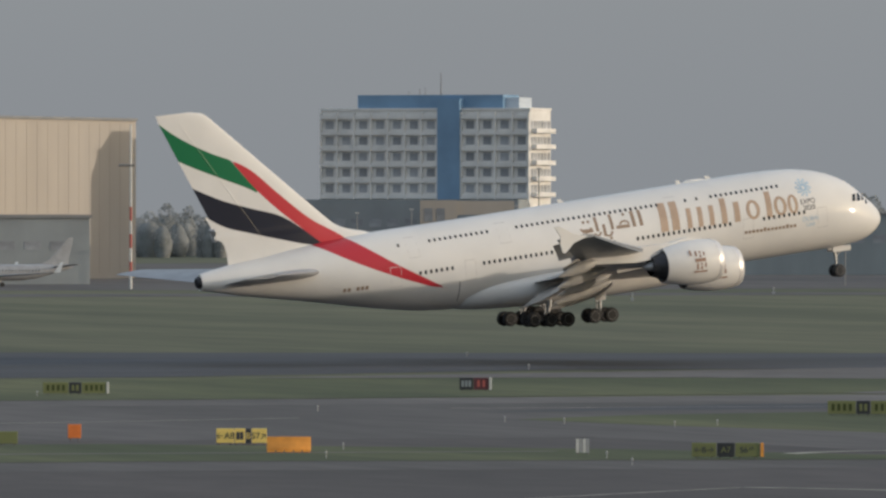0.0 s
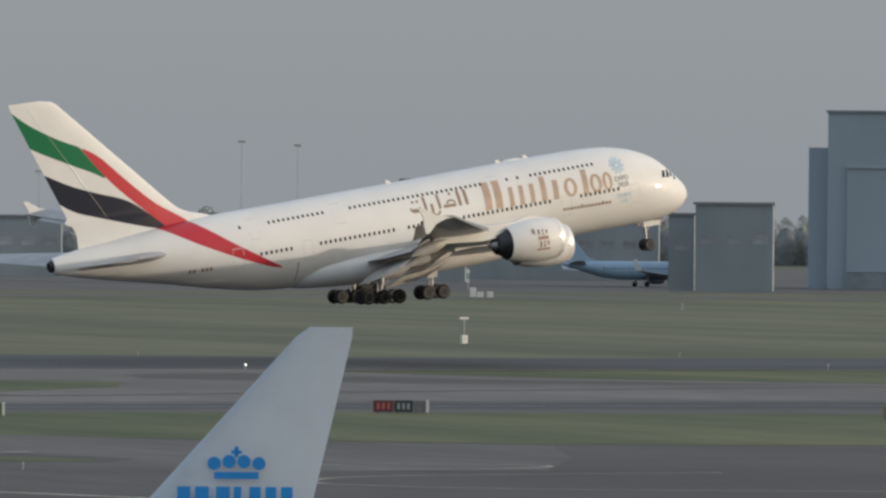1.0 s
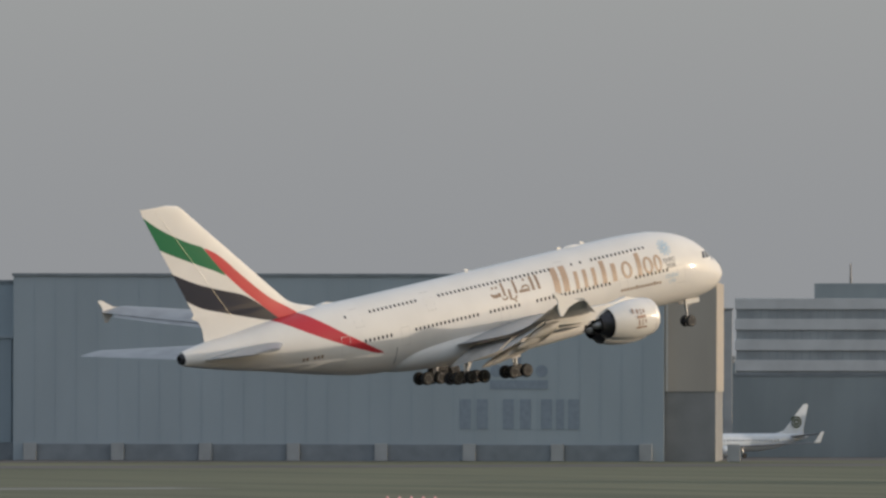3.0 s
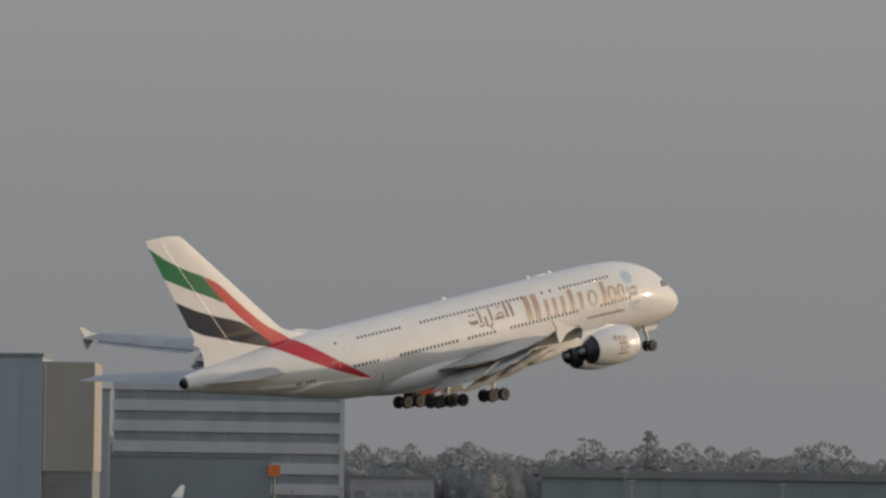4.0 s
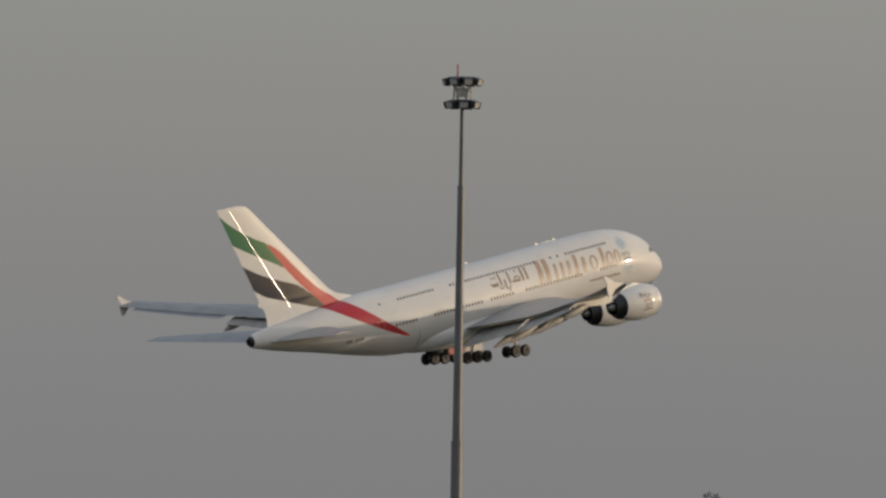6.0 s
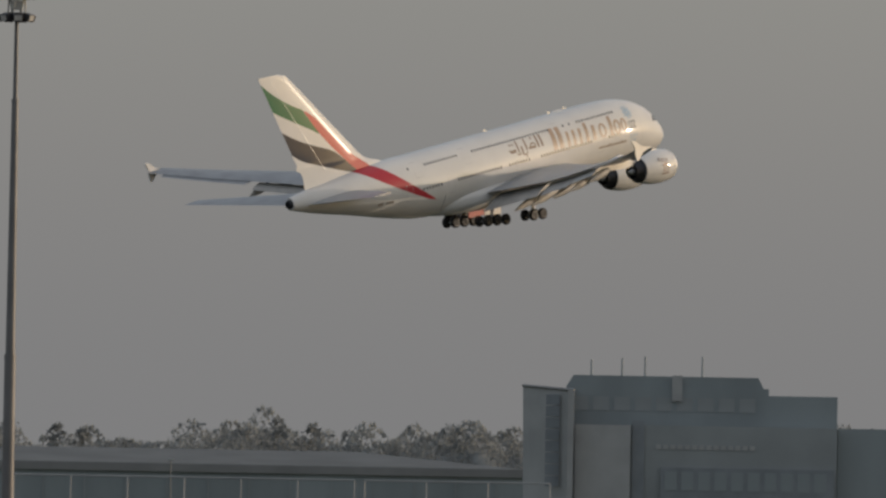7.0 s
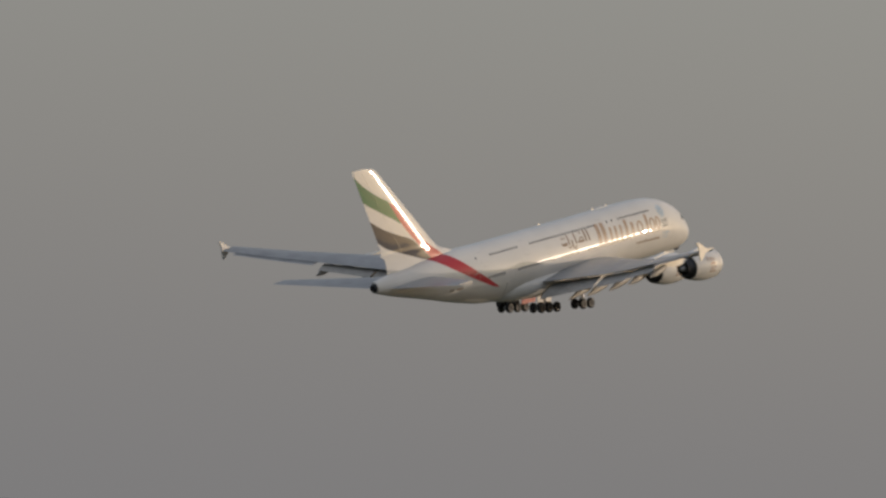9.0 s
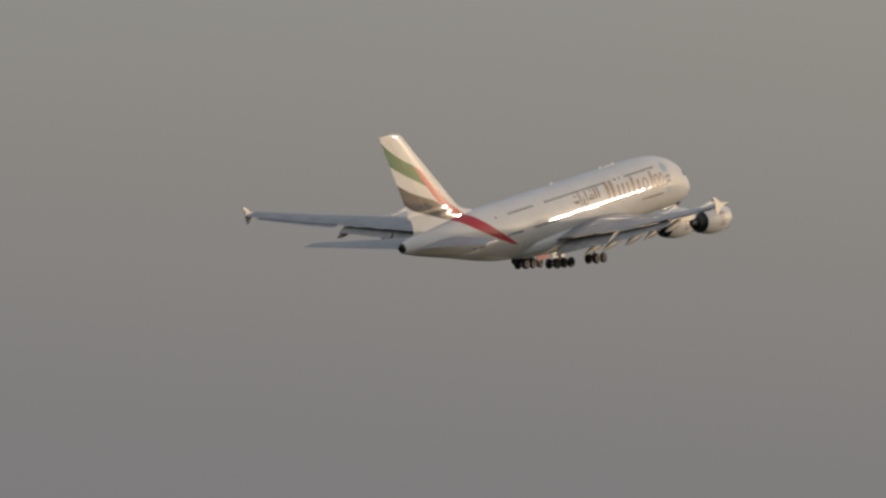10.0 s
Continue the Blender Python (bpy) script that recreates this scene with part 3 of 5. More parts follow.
def terminal():
    d = 1350.0
    t = block("airport_office", 45.6, d, 0, "stepped dark grey airport building with roof masts", "building")
    m = d * math.tan(radians(1.0))
    def X(az):
        return (az - 45.6) * m
    def Z(el):
        return height(el, d)
    solid("main", t, X(45.09), X(46.635), 0, 30, 0, Z(0.375), "slate2", "dark grey panelled main block")
    solid("upper", t, X(45.036), X(46.23), 3, 28, Z(0.375), Z(0.60), "slate", "dark upper storey")
    bm = box(X(45.036), X(46.20), 3.5, 27, Z(0.60), Z(0.665))
    for v in bm.verts:
        if v.co.z > Z(0.63):
            v.co.x += 1.0 if v.co.x < 0 else -0.8
    part("roof_storey", bm, M["slate"], t, "dark tapered roof storey")
    solid("right_step", t, X(46.23), X(46.635), 3, 28, Z(0.375), Z(0.56), "slate", "dark stepped block")
    solid("right_wing", t, X(46.64), X(48.6), 2, 26, 0, Z(0.375), "slate", "dark right wing")
    # slanted glass prow at the left end
    bm = loft([[(X(44.80), 4, 0), (X(45.085), -3, 0), (X(45.085), 10, 0)], [(X(44.78), 4, Z(0.597)), (X(45.085), -3, Z(0.572)), (X(45.085), 10, Z(0.58))]])
    part("glass_prow", bm, M["palewall"], t, "tall slanted glazed prow")
    for k in range(8):
        z = Z(0.0) + (Z(0.55) - Z(0.0)) * k / 8
        part("prow_glass", box(X(44.92), X(45.0), -1.7 + 0.02 * k, -1.2, z + 0.1, z + (Z(0.55) - Z(0.0)) / 8 - 0.1), M["steeldark"], t, "dark tall glass strip")
    part("prow_edge", rod((X(44.78), 3.9, Z(0.597)), (X(45.085), -3.1, Z(0.572)), 0.2), M["roofgrey"], t)
    part("white_fin_wall", box(X(45.05), X(45.085), -3.4, -2.6, 0, Z(0.572)), M["palewall"], t, "pale vertical fin wall")
    part("roof_slab", box(X(45.66), X(45.72), 2.6, 2.99, Z(0.52), Z(0.67)), M["palewall"], t, "pale roof fin")
    for az, el in ((45.18, 0.761), (45.362, 0.771), (45.498, 0.783), (45.837, 0.789)):
        part("roof_mast", rod((X(az), 10, Z(0.64)), (X(az), 10, Z(el)), 0.16, 0.12), M["slate"], t)
    # paler than the main block: light on this wall is in its colour
    solid("left_wall", t, X(45.095), X(45.42), -1.2, -0.01, 0, Z(0.372), "palewall", "plain grey wall painted paler as lit")
    # solid dark blocks: shade of the slot and the entry given by colour
    part("wall_slot", box(X(45.43), X(45.50), -0.3, -0.01, 0, Z(0.40)), M["steeldark"], t, "solid dark strip for a shaded slot")
    part("entry_recess", box(X(45.60), X(46.62), -0.5, -0.01, 0, Z(0.128)), M["steeldark"], t, "solid dark block for a shaded glazed ground floor")
    for i in range(10):
        pane(t, X(45.66) + 2.3 * i, -0.54, Z(0.05), 1.7, 2.6, "slate")
    for i in range(9):
        pane(t, X(45.12) + 2.9 * i, 2.96, Z(0.50), 2.2, 1.9, "slate2")
    bm = bmesh.new()
    for k in range(14):
        box(X(45.57) + 1.0 * k, X(45.57) + 1.0 * k + 0.7, -0.12, -0.04, Z(0.235), Z(0.262), bm=bm)
    part("faint_lettering", bm, M["palewall"], t, "faint lettering as plain bars")
    return t


terminal()

# ---- fence before the freight hall ----
for az0, az1 in ((40.6, 41.25), (41.8, 43.8), (43.86, 44.95)):
    d = 1180.0
    x0, y0 = spot(az0, d)
    x1, y1 = spot(az1, d)
    L = math.hypot(x1 - x0, y1 - y0)
    f = empty("fence", pose(x0, y0, 0, 0, 0, math.degrees(math.atan2(y1 - y0, x1 - x0))), "thin pale steel barrier frame before the hall", "fence", "steel barrier frames")
    z = height(0.02, d)
    part("top_rail", rod((0, 0, z), (L, 0, z), 0.10), M["palewall"], f)
    n = max(2, int(L / 6))
    for i in range(n + 1):
        part("post", rod((L * i / n, 0, 0), (L * i / n, 0, z), 0.09), M["palewall"], f)


# ---- far woods ----
def woods(name, az0, az1, d, base, amp, seed, label):
    """A belt of bare winter trees: trunks, limbs and many small twig clumps."""
    rnd = random.Random(seed)
    verts, faces, inner = [], [], set()
    n = int((az1 - az0) * 30)
    for i in range(n):
        az = az0 + (az1 - az0) * (i + rnd.random()) / n
        dd = d + rnd.uniform(-60, 60)
        x, y = spot(az, dd)
        hgt = base * (0.74 + 0.22 * noise.noise(Vector((az * 1.7, seed, 0))) + amp * rnd.random() ** 3)
        wd = hgt * rnd.uniform(0.28, 0.46)
        # solid pale core that fills each crown, uneven all round
        lumps = [[rnd.uniform(0.50, 0.78) for _ in range(7)] for _ in range(6)]
        start = len(verts)
        for j in range(6):
            zz = hgt * (0.0, 0.2, 0.40, 0.56, 0.69, 0.78)[j]
            girth = wd * (0.80, 0.98, 1.0, 0.90, 0.70, 0.36)[j]
            for q in range(7):
                a = q * math.tau / 7 + i
                verts.append(Vector((x + girth * lumps[j][q] * math.cos(a), y + girth * lumps[j][q] * math.sin(a), zz * (1 if j == 0 else rnd.uniform(0.94, 1.02)))))
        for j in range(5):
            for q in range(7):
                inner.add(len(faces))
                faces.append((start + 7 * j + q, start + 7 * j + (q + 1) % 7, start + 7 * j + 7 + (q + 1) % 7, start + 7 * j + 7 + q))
        # twig clumps over it
        for k in range(480):
            a, up = rnd.uniform(0, math.tau), rnd.random() ** 0.68
            girth = wd * max(0.12, math.sin(math.pi * (0.24 + 0.74 * up)) ** 0.75) * rnd.uniform(0.55, 1.0)
            c = Vector((x + girth * math.cos(a), y + girth * math.sin(a), hgt * (0.04 + 0.95 * up)))
            s = hgt * rnd.uniform(0.012, 0.030)
            b = len(verts)
            for q in range(3):
                verts.append(c + Vector((rnd.uniform(-1, 1), rnd.uniform(-1, 1), rnd.uniform(-1, 1))) * s)
            verts.append(c + Vector((0, 0, s * rnd.uniform(0.8, 1.6))))
            faces += [(b, b + 1, b + 2), (b, b + 1, b + 3)]
        b = len(verts)
        for q in range(3):
            verts.append(Vector((x + 0.5 * math.cos(q * 2.1), y + 0.5 * math.sin(q * 2.1), 0)))
        verts.append(Vector((x, y, hgt * 0.9)))
        faces += [(b, b + 1, b + 3), (b + 1, b + 2, b + 3), (b, b + 2, b + 3)]
    me = bpy.data.meshes.new(name)
    me.from_pydata(verts, [], faces)
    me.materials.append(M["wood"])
    me.materials.append(M["treecore"])
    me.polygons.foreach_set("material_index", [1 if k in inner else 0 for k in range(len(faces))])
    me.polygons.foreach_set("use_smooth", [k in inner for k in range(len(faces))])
    return tagged(new(name, me), label, "woods", kind="stuff")


woods("woods", 14.0, 28.0, 2950, 16.0, 0.3, 3, "belt of bare trees on the horizon, painted haze grey")
woods("woods", 28.0, 40.0, 2900, 27.0, 0.2, 7, "belt of bare winter trees behind the halls, painted haze grey")
woods("woods", 43.0, 50.0, 2500, 34.0, 0.18, 13, "belt of bare winter trees behind the terminal, painted haze grey")
woods("woods", 40.0, 43.0, 2500, 32.0, 0.2, 11, "belt of bare winter trees behind the halls, painted haze grey")
woods("woods", 28.0, 52.0, 3150, 23.0, 0.2, 19, "farther belt of bare trees, painted haze grey")


def far_tree(az, d, hgt, wd, seed):
    x, y = spot(az, d)
    t = empty("tree", pose(x, y, 0), "tall bare winter tree standing over the woods", "tree", "single trees on the skyline")
    rnd = random.Random(seed)
    bm = rod((0, 0, 0), (0, 0, hgt * 0.62), 0.7, 0.25, 8)
    for k in range(7):
        a = k * 0.9
        rod((0, 0, hgt * (0.3 + 0.04 * k)), (wd * 0.7 * math.cos(a), wd * 0.7 * math.sin(a), hgt * (0.55 + 0.05 * k)), 0.22, 0.06, 6, bm)
    part("trunk", bm, M["bark"], t)
    bm = bmesh.new()
    for k in range(360):
        a, r, z = rnd.uniform(0, math.tau), rnd.random() ** 0.5, rnd.uniform(0.3, 1.0)
        c = Vector((wd * r * math.cos(a) * math.sin(math.pi * (z * 0.8 + 0.15)), wd * r * math.sin(a) * math.sin(math.pi * (z * 0.8 + 0.15)), hgt * z))
        vs = [bm.verts.new(c + Vector((rnd.uniform(-1, 1), rnd.uniform(-1, 1), rnd.uniform(-1, 1))) * hgt * 0.03) for _ in range(4)]
        for f in ((0, 1, 2), (0, 1, 3)):
            bm.faces.new([vs[j] for j in f])
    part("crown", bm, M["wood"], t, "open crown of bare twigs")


for az, d, hgt, wd in ((41.08, 2450, 29, 4), (42.05, 2440, 28, 7), (42.2, 2440, 27, 6), (43.35, 2440, 30, 9), (43.55, 2440, 29, 7), (38.72, 2850, 28, 5), (37.0, 2850, 28, 6), (39.4, 2850, 27, 6)):
    far_tree(az, d, hgt, wd, int(az * 100))
x, y = spot(38.787, 2700)
m_ = empty("radio_mast", pose(x, y, 0), "thin dark radio mast over the woods", "mast")
part("pole", rod((0, 0, 0), (0, 0, height(0.36, 2700)), 0.5, 0.22), M["slate"], m_)


# ---- the airliner that takes off ----
# Its own space: x forward from the reference station 35 m behind the nose, y to port, z up.
def at(u, v, w):
    return Vector((35 - u, v, w))


FUSE = [  # station, half width, top, bottom, before the slight droop of the floor line
    (0.0, 0.05, -1.50, -1.62), (0.12, 0.50, -1.10, -2.05), (0.4, 0.98, -0.62, -2.42), (0.9, 1.46, -0.08, -2.85), (1.6, 1.92, 0.58, -3.25),
    (2.2, 2.22, 1.15, -3.48), (2.9, 2.48, 1.92, -3.62), (3.8, 2.74, 2.56, -3.72), (4.8, 2.96, 3.06, -3.78), (5.8, 3.12, 3.48, -3.80), (7.0, 3.26, 3.82, -3.80),
    (8.8, 3.42, 4.20, -3.80), (11.5, 3.53, 4.40, -3.80), (14.5, 3.57, 4.47, -3.80), (33.0, 3.57, 4.40, -3.80), (46.0, 3.57, 4.38, -3.82), (49.0, 3.5, 4.40, -3.5),
    (52.0, 3.33, 4.42, -2.92), (55.0, 3.07, 4.40, -2.25), (58.0, 2.72, 4.25, -1.5), (61.0, 2.3, 4.0, -0.80), (64.0, 1.82, 3.65, -0.15),
    (67.0, 1.3, 3.45, 0.55), (69.0, 0.95, 3.22, 1.10), (70.2, 0.70, 3.05, 1.42), (70.4, 0.64, 3.0, 1.48)]


def hull(u):
    """Half width, top and bottom of the fuselage at a station, smoothed."""
    a = [lerp(FUSE, u + d) for d in (-0.5, 0, 0.5)] if 2 < u < 69 else [lerp(FUSE, u)]
    hw, t, b = [sum(c) / len(a) for c in zip(*a)]
    return hw, t + 0.018 * (35 - u), b + 0.018 * (35 - u)


def side(u, w, out=0.0):
    """How far the skin lies from the centre plane at a station and height."""
    hw, t, b = hull(u)
    c, h = (t + b) / 2 - 0.15, (t - b) / 2
    up = (w - c) / (t - c if w > c else c - b)
    return hw * math.sqrt(max(0.0, 1 - min(1, abs(up)) ** 2)) + out


def hull_ring(u, n):
    hw, t, b = hull(u)
    c = (t + b) / 2 - 0.15
    ring = []
    for k in range(n):
        a = k * math.tau / n
        z = c + (t - c if math.sin(a) > 0 else c - b) * math.sin(a)
        ring.append(at(u, -hw * math.cos(a), z))
    return ring


STRIPE = [tuple(p) for p in smoothcurve([(59.5, 5.6), (57.0, 4.9), (54.6, 3.0), (52.0, 1.1), (48.7, -0.9), (46.7, -1.95)], 6)] \
    + [tuple(p) for p in smoothcurve([(48.8, -1.4), (52.1, -0.1), (55.5, 1.5), (57.9, 2.9), (60.0, 4.3)], 6)]
FIN_RED = [tuple(p) for p in smoothcurve([(66.1, 12.45), (64.1, 11.2), (61.7, 8.8), (58.9, 6.2), (56.4, 4.55), (54.2, 2.9)], 6)] \
    + [tuple(p) for p in smoothcurve([(56.5, 2.6), (57.8, 3.6), (59.6, 5.2), (61.8, 7.2), (63.6, 9.1), (65.0, 10.9)], 6)]
FIN_GREEN = [tuple(p) for p in smoothcurve([(74.5, 18.1), (73.4, 17.1), (71.0, 15.1), (68.2, 13.4), (66.1, 12.45)], 6)] \
    + [tuple(p) for p in smoothcurve([(65.0, 10.9), (63.6, 9.1), (65.0, 9.8), (67.3, 10.9), (70.1, 12.3), (72.0, 13.4), (74.0, 14.7)], 6)]
FIN_NAVY = [tuple(p) for p in smoothcurve([(73.0, 11.9), (70.5, 10.5), (67.5, 8.9), (64.7, 7.8), (61.8, 6.75), (59.6, 5.2), (57.6, 3.5)], 6)] \
    + [tuple(p) for p in smoothcurve([(59.5, 3.8), (62.1, 4.6), (64.9, 5.5), (67.2, 6.3), (69.0, 7.4), (71.0, 8.7)], 6)]


def paint(ob, layers):
    """Store how far each vertex lies inside each painted outline."""
    me = ob.data
    for name, outline in layers:
        a = me.attributes.new(name, "FLOAT", "POINT")
        a.data.foreach_set("value", [edge_distance(outline, 35 - v.co.x, v.co.z) for v in me.vertices])


def foil(le, chord, thick, n=14, camber=0.0):
    """Points of a wing section in its own plane: (station, offset), upper side first from the back."""
    pts = []
    for k in range(2 * n):
        a = k * math.pi / n
        s = (1 + math.cos(a)) / 2
        y = 2.6 * thick * (0.2969 * math.sqrt(s) - 0.126 * s - 0.3516 * s * s + 0.2843 * s ** 3 - 0.1036 * s ** 4) * 1.95
        pts.append((le + s * chord, (y if k <= n else -y) * chord + camber * chord * 4 * s * (1 - s)))
    return pts


def wing_mesh(rows, sgn, n=14, steps=6, camber=0.01):
    """Wing half from rows (span, leading edge, chord, height, thickness)."""
    rings = []
    v0, v1 = rows[0][0], rows[-1][0]
    total = steps * (len(rows) - 1)
    for i in range(total + 1):
        v = v0 + (v1 - v0) * i / total
        le, c, w, t = lerp(rows, v)
        rings.append([at(u, sgn * v, w + dz) for u, dz in foil(le, c, t, n, camber)])
    return loft(rings)


WING = [(2.6, 19.4, 19.0, -2.5, 0.125), (7.5, 23.1, 15.2, -2.0, 0.115), (14.9, 28.9, 11.0, -1.1, 0.105), (20.0, 32.8, 9.2, -0.25, 0.10),
        (25.7, 37.2, 7.5, 0.85, 0.098), (33.0, 43.2, 5.5, 2.3, 0.095), (39.4, 48.6, 3.7, 3.75, 0.09)]
TAIL = [(1.0, 58.3, 10.0, 1.15, 0.10), (15.2, 69.0, 3.4, 2.35, 0.09)]


def skin_patch(bm, sgn, u0, u1, w0, w1, out, nu=2, nw=3, lean=0.0, mat=0):
    """A thin painted patch that follows the fuselage side."""
    g = [[None] * (nw + 1) for _ in range(nu + 1)]
    for i in range(nu + 1):
        for j in range(nw + 1):
            w = w0 + (w1 - w0) * j / nw
            u = u0 + (u1 - u0) * i / nu - lean * (w - w0)
            g[i][j] = bm.verts.new(at(u, sgn * side(u, w, out), w))
    for i in range(nu):
        for j in range(nw):
            f = (g[i][j], g[i + 1][j], g[i + 1][j + 1], g[i][j + 1])
            bm.faces.new(f if sgn > 0 else f[::-1]).material_index = mat


airliner = empty("airliner", pose(0, 0, 0), "large white double-deck airliner with red, green and black tail stripes", "airplane")

stations = [0, .04, .12, .25, .4, .65, .9, 1.25, 1.6, 2, 2.4, 2.8, 3.2, 3.7, 4.2, 4.8, 5.4, 6.2, 7, 8, 9, 10.2, 11.5, 13, 14.5] + [16 + i for i in range(27)] + \
    [43 + 0.4 * i for i in range(68)] + [70.3, 70.4]
fuselage = part("fuselage", loft([hull_ring(u, 80) for u in stations]), M["fuse"], airliner, "white double-deck fuselage with red stripe", 50)
paint(fuselage, [("red", STRIPE)])
part("exhaust_cone", turned([(0, 0.58), (-0.05, 0.6), (-0.35, 0.45), (-0.38, 0.30), (-0.1, 0.24)]), M["nozzle"], airliner, "dark metal exhaust at the tail end", 40).location = at(70.4, 0, 1.60)

# belly fairing
rings = []
for i in range(41):
    s = i / 40
    u = 17.5 + 28.0 * s
    k = math.sin(math.pi * s) ** 0.42
    ring = []
    for j in range(40):
        a = j * math.tau / 40
        y, z = math.cos(a), math.sin(a)
        ring.append(at(u, 3.05 * (0.45 + 0.85 * k) * math.copysign(abs(y) ** 0.75, y), -2.75 + (1.05 + 1.0 * k) * (0.75 if z > 0 else 1) * math.copysign(abs(z) ** 0.85, z)))
    rings.append(ring)
part("belly_fairing", loft(rings), M["white"], airliner, "smooth white wing-root fairing", 50)

# fin and rudder
fin_rows = [(1.6, 49.8, 17.6), (3.9, 52.2, 15.2), (4.35, 53.6, 13.9), (4.7, 55.0, 12.6), (5.1, 56.0, 11.85), (5.25, 56.22, 12.15), (5.5, 56.55, 12.0), (5.75, 56.85, 11.32), (16.6, 67.75, 5.05), (17.05, 68.3, 4.6), (17.3, 69.6, 3.4)]
rings = []
for i in range(70):
    w = 1.6 + 15.7 * i / 69
    le, c = lerp(fin_rows, w)
    rings.append([at(u, dz, w + 0.03 * (u - le) / c) for u, dz in foil(le, c, 0.056, 40)])
fin = part("fin", loft(rings), M["fin"], airliner, "swept tail fin with flag stripes", 60)
paint(fin, [("red", FIN_RED), ("green", FIN_GREEN), ("navy", FIN_NAVY)])
for sgn in (-1, 1):
    # a slightly crowned strip standing a little off the skin
    sect = [(-1.64 * math.sin(radians(4.4 + 3.6 * j / 12)), 0.012 + 1.64 * (math.cos(radians(4.4 + 3.6 * j / 12)) - 1)) for j in range(13)]
    sect += [(sect[-1][0], -0.1), (sect[0][0], -0.1)]
    steps = 60
    rings = []
    for i in range(steps + 1):
        q = i / steps
        rings.append([at(63.7 + 7.5 * q + du, sgn * (0.250 - 0.130 * q + dv), 4.6 + 12.2 * q) for du, dv in sect])
    hinge = part("rudder_hinge", loft(rings), M["hinge"], airliner, "glossy rudder hinge seam", 30)
    paint(hinge, [("red", FIN_RED), ("green", FIN_GREEN), ("navy", FIN_NAVY)])

# wings with flaps, fairings, fences and engines
for sgn, name in ((-1, "wing"), (1, "wing")):
    wing = part(name, wing_mesh(WING, sgn), M["grey"], airliner, "long grey swept wing, bent up", 50)
    # flaps in three panels, let down behind the trailing edge
    for v0, v1, drop, chordk in ((4.2, 13.6, 24, 0.25), (14.4, 21.0, 24, 0.27), (21.3, 27.6, 22, 0.26)):
        rings = []
        for i in range(7):
            v = v0 + (v1 - v0) * i / 6
            le, c, w, t = lerp(WING, v)
            ca, fc = radians(drop), c * chordk
            u0, z0 = le + c * 0.87, w - 0.20 - 0.010 * c
            rings.append([at(u0 + (s - u0) * math.cos(ca) + dz * math.sin(ca), sgn * v, z0 - (s - u0) * math.sin(ca) + dz * math.cos(ca)) for s, dz in foil(u0, fc, 0.075, 10, 0.02)])
        part("flap", loft(rings), M["flapgrey"], wing, "lowered grey flap", 50)
    # aileron, drooped a little
    rings = []
    for i in range(6):
        v = 28.2 + 9.5 * i / 5
        le, c, w, t = lerp(WING, v)
        u0, z0 = le + c * 0.93, w - 0.06
        rings.append([at(u0 + (s - u0) * 0.99, sgn * v, z0 - (s - u0) * 0.14 + dz) for s, dz in foil(u0, c * 0.22, 0.05, 8)])
    part("aileron", loft(rings), M["grey"], wing, "", 50)
    # slats along the leading edge
    for v0, v1 in ((9.0, 13.4), (16.6, 24.0), (27.4, 33.2), (33.5, 38.8)):
        rings = []
        for i in range(6):
            v = v0 + (v1 - v0) * i / 5
            le, c, w, t = lerp(WING, v)
            u0 = le - 0.055 * c
            rings.append([at(u0 + (s - u0) * 0.93, sgn * v, w - 0.022 * c + dz - 0.36 * (u0 + 0.12 * c - s)) for s, dz in foil(u0, c * 0.13, 0.13, 8, 0.05)])
        part("slat", loft(rings), M["grey"], wing, "lowered leading-edge slat", 50)
    # flap track fairings
    for v, L in ((8.4, 6.8), (12.4, 6.4), (17.6, 5.8), (22.4, 5.2), (27.6, 4.2)):
        le, c, w, t = lerp(WING, v)
        prof = [(0, 0.05), (0.12, 0.32), (0.35, 0.46), (0.65, 0.40), (0.9, 0.18), (1, 0.04)]
        bm = turned([(-L * s, r) for s, r in prof], n=16)
        f = part("flap_fairing", bm, M["flapgrey"], wing, "canoe-shaped flap fairing", 60)
        f.matrix_local = Matrix.Translation(at(le + c * 0.60, sgn * v, w - 0.085 * c * 0.9 - 0.15)) @ Matrix.Rotation(radians(-13), 4, "Y") @ Matrix.Diagonal((1, 0.75, 1.15, 1))
    # wing-tip fence
    bm = bmesh.new()
    out = [(49.2, 3.75), (50.6, 4.1), (52.0, 5.0), (52.45, 4.95), (51.95, 4.05), (52.0, 3.7), (52.05, 3.4), (51.9, 2.55), (51.6, 2.5), (50.7, 3.3)]
    lo, hi = ([bm.verts.new(at(u, sgn * (39.35 + o), w)) for u, w in out] for o in (0, 0.14))
    bm.faces.new(lo)
    bm.faces.new(hi[::-1])
    for i in range(len(out)):
        j = (i + 1) % len(out)
        bm.faces.new((lo[j], lo[i], hi[i], hi[j]))
    bmesh.ops.recalc_face_normals(bm, faces=bm.faces[:])
    bmesh.ops.triangulate(bm, faces=[f for f in bm.faces if len(f.verts) > 4])
    part("wing_fence", bm, M["white"], wing, "white arrow-shaped wing-tip fence", 30)
    # engines
    for v, uf, w in ((14.9, 22.9, -2.6), (25.7, 30.1, -0.95)):
        prof = [(-0.7, 1.5), (-0.3, 1.51), (-0.1, 1.56), (0, 1.66), (-0.1, 1.76), (-0.35, 1.87), (-0.9, 1.98), (-1.8, 2.06), (-2.7, 2.07), (-3.6, 2.0), (-4.7, 1.82), (-5.6, 1.60),
                (-5.62, 1.52), (-4.6, 1.50), (-4.4, 0.95)]
